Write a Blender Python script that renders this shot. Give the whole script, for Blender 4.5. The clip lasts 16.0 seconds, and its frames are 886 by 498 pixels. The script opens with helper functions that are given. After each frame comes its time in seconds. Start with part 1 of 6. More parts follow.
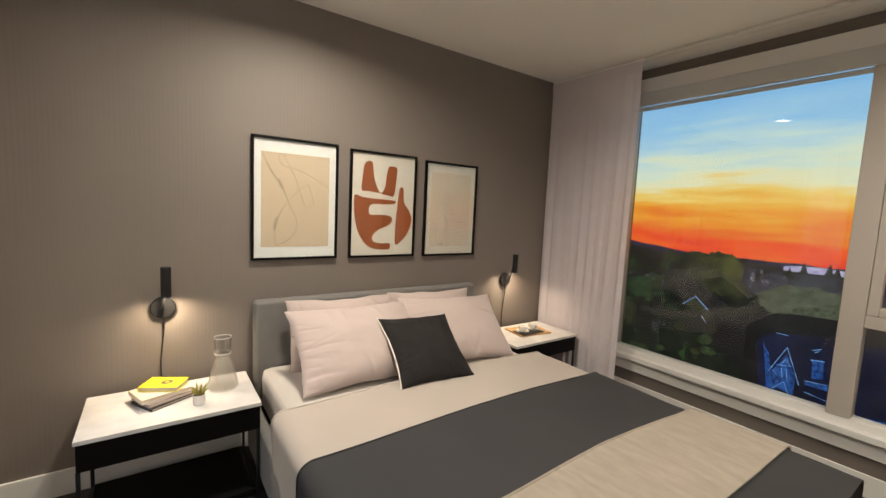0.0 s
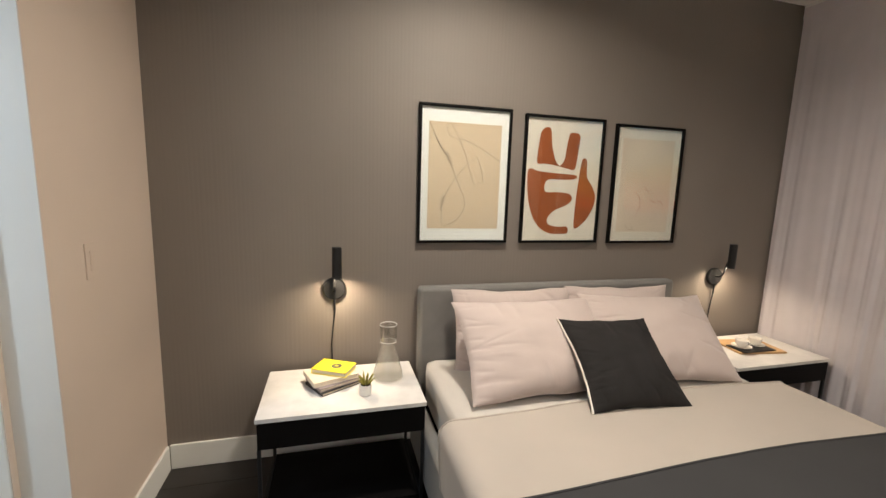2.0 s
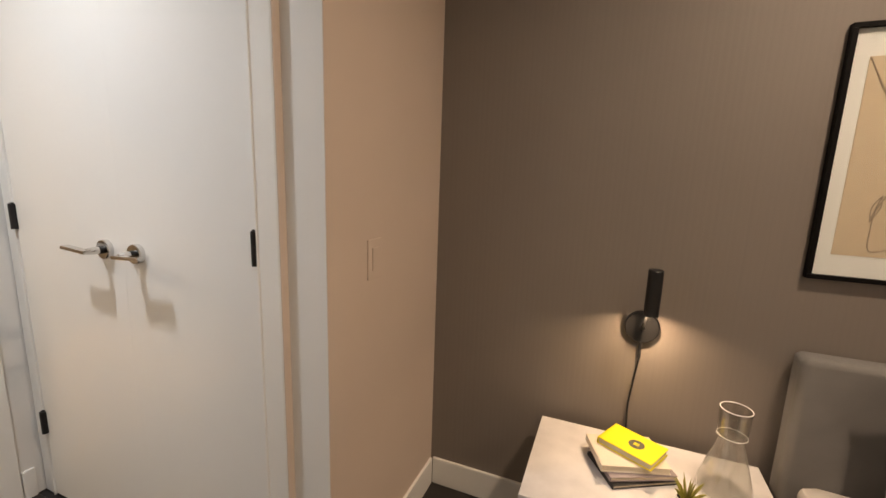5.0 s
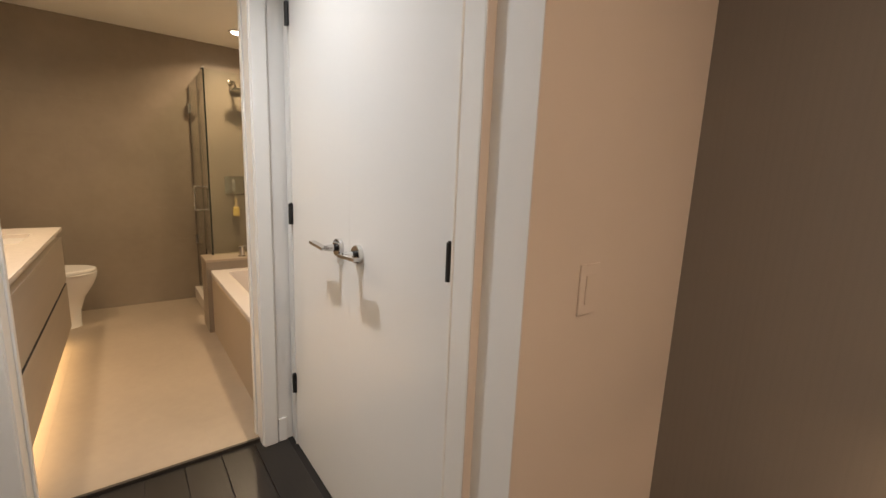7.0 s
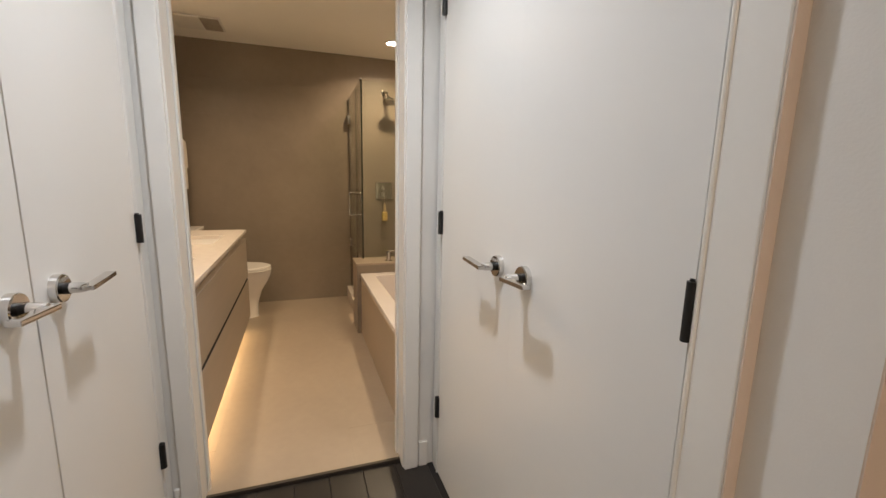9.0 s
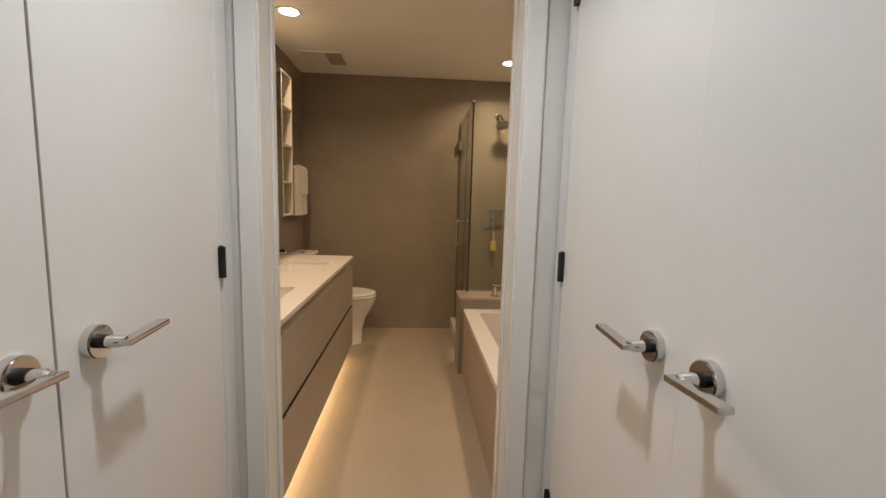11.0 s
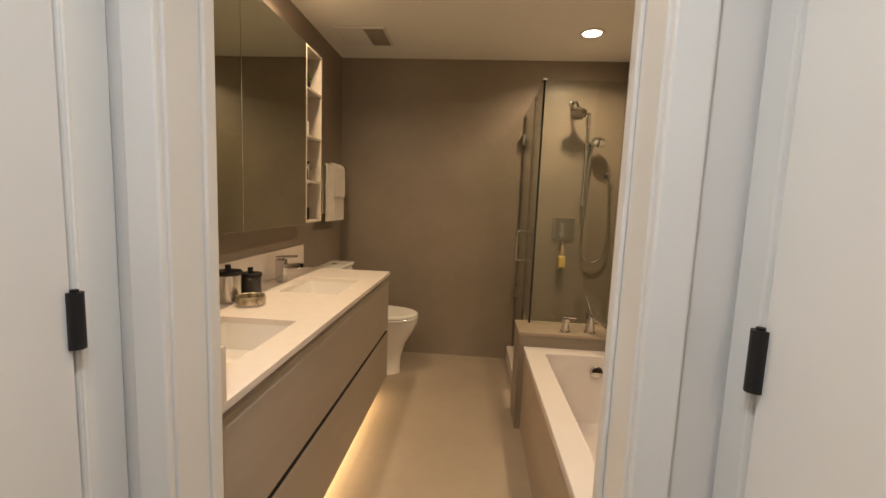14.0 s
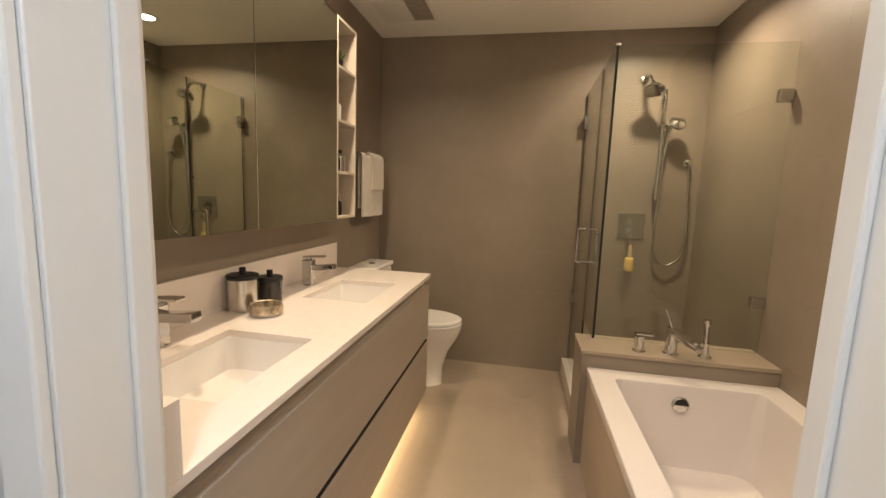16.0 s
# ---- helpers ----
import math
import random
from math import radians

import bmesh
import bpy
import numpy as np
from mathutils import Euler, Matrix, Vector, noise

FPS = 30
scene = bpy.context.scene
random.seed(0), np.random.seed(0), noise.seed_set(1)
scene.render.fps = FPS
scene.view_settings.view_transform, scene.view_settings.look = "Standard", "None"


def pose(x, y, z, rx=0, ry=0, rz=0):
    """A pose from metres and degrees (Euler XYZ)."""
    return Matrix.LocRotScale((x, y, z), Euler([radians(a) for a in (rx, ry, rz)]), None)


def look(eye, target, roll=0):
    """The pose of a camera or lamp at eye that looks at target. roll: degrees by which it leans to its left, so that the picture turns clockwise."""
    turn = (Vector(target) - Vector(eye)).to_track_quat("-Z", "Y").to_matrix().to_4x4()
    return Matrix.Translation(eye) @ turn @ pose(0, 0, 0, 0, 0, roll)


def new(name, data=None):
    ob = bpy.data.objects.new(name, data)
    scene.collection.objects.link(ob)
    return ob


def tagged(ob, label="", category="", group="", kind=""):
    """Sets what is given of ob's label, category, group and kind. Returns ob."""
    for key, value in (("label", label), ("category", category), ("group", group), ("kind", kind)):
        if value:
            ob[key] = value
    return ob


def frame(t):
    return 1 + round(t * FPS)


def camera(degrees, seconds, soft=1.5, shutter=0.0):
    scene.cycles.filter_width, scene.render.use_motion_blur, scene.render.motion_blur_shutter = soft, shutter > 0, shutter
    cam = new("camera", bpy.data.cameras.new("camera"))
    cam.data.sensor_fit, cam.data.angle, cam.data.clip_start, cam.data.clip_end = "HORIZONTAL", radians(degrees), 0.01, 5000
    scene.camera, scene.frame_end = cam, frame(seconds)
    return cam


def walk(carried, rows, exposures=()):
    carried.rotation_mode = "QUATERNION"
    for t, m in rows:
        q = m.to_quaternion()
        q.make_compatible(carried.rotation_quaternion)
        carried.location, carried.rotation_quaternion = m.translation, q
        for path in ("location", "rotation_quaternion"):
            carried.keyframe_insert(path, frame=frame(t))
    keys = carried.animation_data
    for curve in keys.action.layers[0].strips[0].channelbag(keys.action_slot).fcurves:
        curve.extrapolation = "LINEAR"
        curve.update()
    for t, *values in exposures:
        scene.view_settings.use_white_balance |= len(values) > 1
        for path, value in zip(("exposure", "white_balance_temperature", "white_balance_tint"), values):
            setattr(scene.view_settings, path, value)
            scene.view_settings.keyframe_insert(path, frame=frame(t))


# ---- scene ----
cam = camera(94.2, 16.0)
PATH = [
    (0, (0.734, -2.43, 1.395), (1.881, -0.804, 1.199), 2.7),
    (0.5, (0.755, -2.342, 1.371), (1.812, -0.662, 1.129), 2.6),
    (1, (0.787, -2.196, 1.364), (1.709, -0.441, 1.099), 2.4),
    (1.5, (0.774, -2.085, 1.351), (1.516, -0.249, 1.07), 2.0),
    (2, (0.757, -2.018, 1.341), (1.275, -0.108, 1.046), 1.8),
    (2.5, (0.792, -1.915, 1.341), (1.054, 0.045, 1.036), 1.8),
    (3, (0.816, -1.823, 1.344), (0.846, 0.15, 1.018), 2.0),
    (3.5, (0.803, -1.753, 1.334), (0.626, 0.209, 0.989), 2.0),
    (4, (0.762, -1.672, 1.32), (0.403, 0.264, 0.973), 1.9),
    (4.5, (0.715, -1.563, 1.324), (0.17, 0.329, 0.972), 1.7),
    (4.7, (0.679, -1.528, 1.32), (0.062, 0.342, 0.97), 1.8),
    (6.8, (0.521, -1.292, 1.313), (-0.977, -0.013, 0.964), 2.1),
    (7, (0.519, -1.283, 1.307), (-1.04, -0.077, 0.969), 2.3),
    (7.5, (0.483, -1.28, 1.303), (-1.193, -0.241, 0.966), 2.1),
    (8, (0.423, -1.269, 1.297), (-1.327, -0.364, 0.953), 1.7),
    (8.5, (0.325, -1.248, 1.302), (-1.483, -0.465, 0.956), 1.4),
    (9, (0.23, -1.24, 1.304), (-1.631, -0.592, 0.964), 1.2),
    (9.5, (0.175, -1.251, 1.311), (-1.734, -0.747, 0.994), 1.0),
    (10, (0.105, -1.242, 1.32), (-1.841, -0.875, 1.037), 1.0),
    (10.2, (0.063, -1.228, 1.321), (-1.894, -0.917, 1.051), 1.1),
    (12.3, (-0.349, -1.111, 1.323), (-2.337, -1.107, 1.104), 2.0),
    (12.5, (-0.405, -1.118, 1.325), (-2.392, -1.122, 1.104), 2.0),
    (13, (-0.502, -1.142, 1.328), (-2.489, -1.178, 1.104), 2.0),
    (13.5, (-0.605, -1.143, 1.324), (-2.591, -1.23, 1.099), 2.1),
    (14, (-0.73, -1.117, 1.331), (-2.712, -1.262, 1.108), 2.3),
    (14.5, (-0.806, -1.106, 1.328), (-2.783, -1.306, 1.103), 2.3),
    (15, (-0.868, -1.119, 1.325), (-2.84, -1.361, 1.094), 2.3),
    (15.5, (-0.958, -1.121, 1.33), (-2.92, -1.418, 1.081), 2.3),
    (16, (-1.063, -1.15, 1.323), (-3.013, -1.517, 1.065), 2.1),
]
walk(cam, [(t, look(eye, target, roll)) for t, eye, target, roll in PATH],
     [(0.0, 0.05, 6000, 6), (1.0, 0.02, 6150, 7), (2.0, 0.03, 5850, 5), (2.9, -0.07, 6250, 8), (3.5, -0.23, 6650, 13), (4.7, -0.50, 7250, 16), (7.0, -0.52, 7250, 16), (8.5, -0.58, 7000, 15), (10.0, -0.84, 7000, 15), (12.5, -0.97, 7250, 15), (14.5, -0.74, 7200, 15), (15.5, -0.62, 6950, 14), (16.0, -0.46, 6400, 13)])

# ---- light: recessed lamps, bedside lamps ----
scene.view_settings.exposure = 0.0
world = bpy.data.worlds.new("dusk_sky")
scene.world = world
world.use_nodes = True
world.node_tree.nodes["Background"].inputs["Color"].default_value = (0.10, 0.16, 0.30, 1)
world.node_tree.nodes["Background"].inputs["Strength"].default_value = 0.05

WARM, WARMER, NEUTRAL = (1.0, 0.83, 0.65), (1.0, 0.74, 0.48), (0.83, 0.935, 1.04)


def spot(name, eye, target, watts, degrees, colour, blend=0.6, radius=0.03):
    d = bpy.data.lights.new(name, "SPOT")
    d.energy, d.color, d.spot_size, d.spot_blend, d.shadow_soft_size = watts, colour, radians(degrees), blend, radius
    ob = new(name, d)
    ob.matrix_world = look(eye, target)
    return ob


BATH = (1.0, 0.80, 0.55)
# recessed lamps: x, y, watts, colour; second and third are unseen, added fill
DOWNLIGHTS = [
    ("bedroom", 1.38, -0.80, 28, WARM), ("bedroom", 2.75, -2.55, 21, WARM), ("bedroom", 1.27, -2.85, 12, WARM),
    ("hall", -0.80, -1.24, 15.5, NEUTRAL), ("bath", -3.66, -0.40, 26, BATH), ("bath", -2.15, -0.40, 15, BATH),
    ("bath", -2.90, -1.99, 13, BATH), ("bath", -2.00, -1.99, 12, BATH),
]
CEIL = 2.485
for room, x, y, watts, colour in DOWNLIGHTS:
    d = bpy.data.lights.new("downlight_lamp", "AREA")
    d.shape, d.size, d.energy, d.color = "DISK", 0.10, watts, colour
    d.spread = radians({"bedroom": 156, "hall": 122, "bath": 146}[room])
    new("downlight_lamp", d).matrix_world = pose(x, y, CEIL - 0.008)
LAMPS = [(0.775, -0.105), (3.085, -0.105)]
for x, y in LAMPS:
    spot("bedside_bulb", (x, y, 0.925), (x, y, 0), 12.5, 156, WARMER, 0.25, 0.012)
strip = bpy.data.lights.new("vanity_strip", "AREA")
strip.shape, strip.size, strip.size_y, strip.energy, strip.color = "RECTANGLE", 1.75, 0.03, 20, (1.0, 0.72, 0.38)
strip_ob = new("vanity_strip", strip)
strip_ob.matrix_world = pose(-2.47, -1.83, 0.122)

# ---- materials ----


def mat(name, colour, rough=0.5, metal=0.0, var=0.12, scale=6.0, bump=0.0, bscale=120.0, dark=None, coat=0.0, sheen=0.0, stretch=(1, 1, 1), rand=0.0, spec=0.5, laid=False):
    """A surface with two scales of variation: broad tone and fine grain."""
    m = bpy.data.materials.new(name)
    m.use_nodes = True
    nt = m.node_tree
    b = nt.nodes["Principled BSDF"]
    b.inputs["Roughness"].default_value, b.inputs["Metallic"].default_value = rough, metal
    b.inputs["Coat Weight"].default_value, b.inputs["Sheen Weight"].default_value = coat, sheen
    b.inputs["Specular IOR Level"].default_value = spec
    tc, mp = nt.nodes.new("ShaderNodeTexCoord"), nt.nodes.new("ShaderNodeMapping")
    mp.inputs["Scale"].default_value = stretch
    if laid:                        # laid pieces share one continuous pattern
        nt.links.new(nt.nodes.new("ShaderNodeNewGeometry").outputs["Position"], mp.inputs[0])
    else:
        nt.links.new(tc.outputs["Object"], mp.inputs[0])
    n1, n2 = nt.nodes.new("ShaderNodeTexNoise"), nt.nodes.new("ShaderNodeTexNoise")
    n1.inputs["Scale"].default_value, n1.inputs["Detail"].default_value = scale, 4
    n2.inputs["Scale"].default_value, n2.inputs["Detail"].default_value = bscale, 3
    mixf = nt.nodes.new("ShaderNodeMath")
    mixf.operation = "MULTIPLY_ADD"
    mixf.inputs[1].default_value = 0.3
    ramp = nt.nodes.new("ShaderNodeValToRGB")
    lo = dark if dark else tuple(c * (1 - var) for c in colour)
    hi = tuple(min(1, c * (1 + var * 0.6)) for c in colour)
    ramp.color_ramp.elements[0].position, ramp.color_ramp.elements[0].color = 0.38, (*lo, 1)
    ramp.color_ramp.elements[1].position, ramp.color_ramp.elements[1].color = 0.88, (*hi, 1)
    for n in (n1, n2):
        nt.links.new(mp.outputs[0], n.inputs["Vector"])
    nt.links.new(n2.outputs[0], mixf.inputs[0])
    nt.links.new(n1.outputs[0], mixf.inputs[2])
    nt.links.new(mixf.outputs[0], ramp.inputs[0])
    col = ramp.outputs[0]
    if rand:
        info, hsv, mr = nt.nodes.new("ShaderNodeObjectInfo"), nt.nodes.new("ShaderNodeHueSaturation"), nt.nodes.new("ShaderNodeMapRange")
        mr.inputs["To Min"].default_value, mr.inputs["To Max"].default_value = 1 - rand, 1 + rand
        nt.links.new(info.outputs["Random"], mr.inputs[0])
        nt.links.new(mr.outputs[0], hsv.inputs["Value"])
        nt.links.new(col, hsv.inputs["Color"])
        col = hsv.outputs[0]
    nt.links.new(col, b.inputs["Base Color"])
    if bump:
        bn = nt.nodes.new("ShaderNodeBump")
        bn.inputs["Strength"].default_value, bn.inputs["Distance"].default_value = bump, 0.002
        nt.links.new(n2.outputs[0], bn.inputs["Height"])
        nt.links.new(bn.outputs[0], b.inputs["Normal"])
    if 0.12 < rough < 0.9 and not metal:
        rr = nt.nodes.new("ShaderNodeMapRange")
        rr.inputs["To Min"].default_value, rr.inputs["To Max"].default_value = rough * 0.85, min(1, rough * 1.15)
        nt.links.new(n1.outputs[0], rr.inputs[0])
        nt.links.new(rr.outputs[0], b.inputs["Roughness"])
    return m


def glass(name, tint=(0.95, 0.98, 0.96), rough=0.0, ior=1.45):
    """Clear thin glass: it lets light straight through and mirrors at a slant."""
    m = bpy.data.materials.new(name)
    m.use_nodes = True
    nt = m.node_tree
    nt.nodes.clear()
    out, mix = nt.nodes.new("ShaderNodeOutputMaterial"), nt.nodes.new("ShaderNodeMixShader")
    tr, gl, lw, pw, ma = (nt.nodes.new(k) for k in ("ShaderNodeBsdfTransparent", "ShaderNodeBsdfGlossy", "ShaderNodeLayerWeight", "ShaderNodeMath", "ShaderNodeMath"))
    tr.inputs[0].default_value, gl.inputs["Roughness"].default_value = (*tint, 1), rough
    pw.operation, ma.operation = "POWER", "MULTIPLY_ADD"
    f0 = ((ior - 1) / (ior + 1)) ** 2
    pw.inputs[1].default_value, ma.inputs[1].default_value, ma.inputs[2].default_value = 5.0, 1 - f0, f0
    nt.links.new(lw.outputs["Facing"], pw.inputs[0])
    nt.links.new(pw.outputs[0], ma.inputs[0])
    nt.links.new(ma.outputs[0], mix.inputs[0])
    nt.links.new(tr.outputs[0], mix.inputs[1])
    nt.links.new(gl.outputs[0], mix.inputs[2])
    nt.links.new(mix.outputs[0], out.inputs[0])
    return m


def glow(name, colour, strength):
    m = bpy.data.materials.new(name)
    m.use_nodes = True
    b = m.node_tree.nodes["Principled BSDF"]
    b.inputs["Base Color"].default_value = (*colour, 1)
    b.inputs["Emission Color"].default_value, b.inputs["Emission Strength"].default_value = (*colour, 1), strength
    return m


def wallpaper(name, lo, hi):
    """Woven wallcovering with fine upright ribs."""
    m = mat(name, hi, 0.62, var=0.1, scale=1.2, bscale=260, bump=0.15)
    nt = m.node_tree
    b = nt.nodes["Principled BSDF"]
    old = b.inputs["Base Color"].links[0].from_socket
    tc, mp, nz = nt.nodes.new("ShaderNodeTexCoord"), nt.nodes.new("ShaderNodeMapping"), nt.nodes.new("ShaderNodeTexNoise")
    mp.inputs["Scale"].default_value = (1.0, 1.0, 0.012)
    nz.inputs["Scale"].default_value, nz.inputs["Detail"].default_value, nz.inputs["Roughness"].default_value = 95, 2.5, 0.7
    wave = nt.nodes.new("ShaderNodeTexWave")
    wave.inputs["Scale"].default_value, wave.inputs["Distortion"].default_value, wave.inputs["Detail"].default_value = 17, 2.5, 2
    mix = nt.nodes.new("ShaderNodeMix")
    mix.data_type, mix.blend_type = "RGBA", "MULTIPLY"
    ramp = nt.nodes.new("ShaderNodeValToRGB")
    ramp.color_ramp.elements[0].position, ramp.color_ramp.elements[0].color = 0.3, (0.965, 0.965, 0.965, 1)
    ramp.color_ramp.elements[1].position, ramp.color_ramp.elements[1].color = 0.7, (1, 1, 1, 1)
    mul = nt.nodes.new("ShaderNodeMath")
    mul.operation = "MULTIPLY_ADD"
    mul.inputs[1].default_value = 0.35
    nt.links.new(tc.outputs["Object"], mp.inputs[0])
    nt.links.new(mp.outputs[0], nz.inputs["Vector"])
    nt.links.new(mp.outputs[0], wave.inputs["Vector"])
    nt.links.new(wave.outputs[1], mul.inputs[0])
    nt.links.new(nz.outputs[0], mul.inputs[2])
    nt.links.new(mul.outputs[0], ramp.inputs[0])
    mix.inputs[0].default_value = 1.0
    nt.links.new(old, mix.inputs[6])
    nt.links.new(ramp.outputs[0], mix.inputs[7])
    nt.links.new(mix.outputs[2], b.inputs["Base Color"])
    bn = nt.nodes.new("ShaderNodeBump")
    bn.inputs["Strength"].default_value, bn.inputs["Distance"].default_value = 0.14, 0.003
    nt.links.new(mul.outputs[0], bn.inputs["Height"])
    nt.links.new(bn.outputs[0], b.inputs["Normal"])
    return m


M_PAPER = wallpaper("ribbed_taupe_wallcovering", (0.15, 0.13, 0.11), (0.197, 0.169, 0.146))
M_TAUPE = mat("taupe_wall_paint", (0.17, 0.145, 0.125), 0.6, var=0.06, scale=2, bump=0.1, bscale=300)
M_WALL = mat("warm_beige_wall_paint", (0.62, 0.515, 0.435), 0.55, var=0.05, scale=2, bump=0.12, bscale=320)
M_HALL = mat("white_wall_paint", (0.74, 0.73, 0.705), 0.5, var=0.03, scale=2, bump=0.1, bscale=320)
M_TRIM = mat("white_trim_enamel", (0.78, 0.77, 0.74), 0.32, var=0.03, scale=4, bump=0.04, bscale=90)
M_DOOR = mat("white_door_enamel", (0.76, 0.755, 0.735), 0.30, var=0.012, scale=1.5, bump=0.02, bscale=60, spec=0.4)
M_CEIL = mat("white_ceiling_paint", (0.88, 0.865, 0.82), 0.8, var=0.02, scale=3, bump=0.15, bscale=260)
M_PLANK = mat("dark_oak_plank", (0.019, 0.016, 0.0145), 0.34, var=0.45, scale=3, bscale=40, bump=0.1, stretch=(0.25, 3, 3), rand=0.25, laid=True)
M_SUBFLOOR = mat("dark_joint", (0.012, 0.010, 0.009), 0.7)
M_TILE = mat("taupe_porcelain_tile", (0.262, 0.213, 0.166), 0.42, var=0.15, scale=1.9, bscale=16, bump=0.03, rand=0.006, laid=True)
M_FTILE = mat("beige_porcelain_floor_tile", (0.365, 0.293, 0.222), 0.38, var=0.12, scale=1.6, bscale=25, bump=0.04, rand=0.006, laid=True)
M_GROUT = mat("taupe_grout", (0.243, 0.198, 0.154), 0.5, laid=True)
M_FGROUT = mat("beige_grout", (0.345, 0.277, 0.210), 0.6, laid=True)
M_BLACK = mat("black_powder_coat", (0.006, 0.006, 0.0065), 0.45, var=0.2, bump=0.1, bscale=500)
M_BLACKWOOD = mat("black_stained_oak", (0.004, 0.0035, 0.0035), 0.55, var=0.3, scale=3, bscale=60, bump=0.1, stretch=(0.3, 3, 3), spec=0.10)
M_CHROME = mat("polished_chrome", (0.64, 0.63, 0.62), 0.09, 1.0, var=0.02)
M_STEEL = mat("brushed_steel", (0.55, 0.53, 0.50), 0.25, 1.0, var=0.05)
M_MARBLE = mat("white_marble", (0.64, 0.615, 0.60), 0.42, var=0.10, scale=9, bscale=25, dark=(0.52, 0.50, 0.49))
M_QUARTZ = mat("white_quartz", (0.76, 0.685, 0.615), 0.22, var=0.03, scale=30, bscale=300)
M_CERAMIC = mat("glazed_ceramic", (0.80, 0.765, 0.72), 0.10, var=0.02, coat=0.3)
M_ACRYLIC = mat("white_acrylic", (0.70, 0.645, 0.615), 0.16, var=0.02, coat=0.2)
M_OAKGREY = mat("grey_oak_laminate", (0.39, 0.325, 0.26), 0.42, var=0.12, scale=3, bscale=70, bump=0.08, stretch=(0.5, 5, 5))
# near-black: paints shade in gaps and behind slats; also the dark door seals
M_SHADOW = mat("recess_shade_and_seals", (0.016, 0.013, 0.011), 0.8)
M_LINEN = mat("pale_pink_beige_linen", (0.50, 0.415, 0.385), 0.85, var=0.06, scale=5, bump=0.35, bscale=420, sheen=0.25)
M_DUVET = mat("ivory_beige_linen", (0.42, 0.367, 0.32), 0.85, var=0.06, scale=5, bump=0.35, bscale=420, sheen=0.25)
M_SHEET = mat("white_cotton_sheet", (0.52, 0.48, 0.44), 0.85, var=0.05, scale=5, bump=0.3, bscale=450, sheen=0.2)
M_COVER = mat("charcoal_cotton_coverlet", (0.044, 0.0435, 0.0455), 0.9, var=0.10, scale=3, bump=0.4, bscale=420, spec=0.2)
M_THROW = mat("beige_knitted_throw", (0.345, 0.298, 0.24), 0.9, var=0.18, scale=9, bump=0.9, bscale=160, sheen=0.2, stretch=(4, 1, 1))
M_CUSH = mat("black_woven_cushion", (0.022, 0.020, 0.020), 0.9, var=0.2, scale=10, bump=0.5, bscale=380, spec=0.2)
M_PIPING = mat("ivory_piping", (0.68, 0.64, 0.57), 0.8, bump=0.3, bscale=400)
M_UPHOL = mat("grey_upholstery", (0.175, 0.165, 0.155), 0.85, var=0.12, scale=14, bump=0.5, bscale=420, sheen=0.2)
M_GLASS = glass("clear_glass", (0.96, 0.96, 0.95), 0.05, 1.9)
M_SHOWER = glass("shower_glass", (0.90, 0.92, 0.885), 0.0, 1.5)
M_PANE = glass("window_glass", (0.94, 0.96, 0.96), 0.0, 1.5)
M_MIRROR = mat("mirror_silver", (0.63, 0.65, 0.56), 0.015, 1.0, var=0.01)
M_YELLOW = mat("yellow_book_cover", (0.82, 0.68, 0.02), 0.4, var=0.05, scale=6)
M_PAPERS = mat("cream_book_pages", (0.66, 0.58, 0.45), 0.8, var=0.15, scale=30, stretch=(1, 1, 20))
M_COVERCREAM = mat("cream_book_cover", (0.68, 0.60, 0.48), 0.55, var=0.08)
M_COVERGREY = mat("mauve_grey_book_cover", (0.30, 0.25, 0.25), 0.5, var=0.25, scale=25)
M_LEAF = mat("yellow_green_leaf", (0.30, 0.27, 0.045), 0.5, var=0.3, scale=40)
M_SOIL = mat("dark_soil", (0.03, 0.022, 0.015), 0.95, var=0.5, scale=90, bump=0.8, bscale=200)
M_POT = mat("white_pot", (0.75, 0.72, 0.68), 0.45, var=0.05)
M_TRAY = mat("light_oak_tray", (0.50, 0.31, 0.14), 0.5, var=0.2, scale=6, bscale=50, stretch=(1, 6, 6))
M_TOWEL = mat("white_terry_towel", (0.68, 0.62, 0.54), 0.95, var=0.08, scale=20, bump=1.0, bscale=300, sheen=0.3)
M_CANVAS = mat("ivory_print_paper", (0.74, 0.67, 0.58), 0.7, var=0.03, scale=3)
M_MATBOARD = mat("white_mat_board", (0.80, 0.78, 0.75), 0.75, var=0.02)
M_SAND = mat("sand_print_ground", (0.60, 0.47, 0.33), 0.75, var=0.06, scale=40)
M_RUST = mat("rust_ink", (0.31, 0.078, 0.014), 0.7, var=0.12, scale=8)
M_INK = mat("grey_pencil_ink", (0.33, 0.25, 0.18), 0.8, var=0.2, scale=40)
M_PINKINK = mat("faded_rose_ink", (0.44, 0.27, 0.20), 0.8, var=0.2, scale=40)
M_SPONGE = mat("yellow_bath_sponge", (0.70, 0.50, 0.16), 0.9, var=0.2, scale=60, bump=0.8, bscale=200)
M_SLAT = mat("taupe_grille_plastic", (0.42, 0.37, 0.31), 0.6, var=0.15, scale=20)
M_VINYL = mat("pale_grey_window_vinyl", (0.46, 0.42, 0.375), 0.4, var=0.04, scale=3)
M_EDGING = mat("dark_bronze_edging", (0.055, 0.045, 0.036), 0.45, 0.5, var=0.15)
M_DISC = glow("lit_diffuser", (1.0, 0.90, 0.74), 28.0)
M_BULB = glow("lit_bulb", (1.0, 0.72, 0.42), 14.0)
M_SMOKE = glass("smoked_glass", (0.25, 0.22, 0.20), 0.0, 1.5)

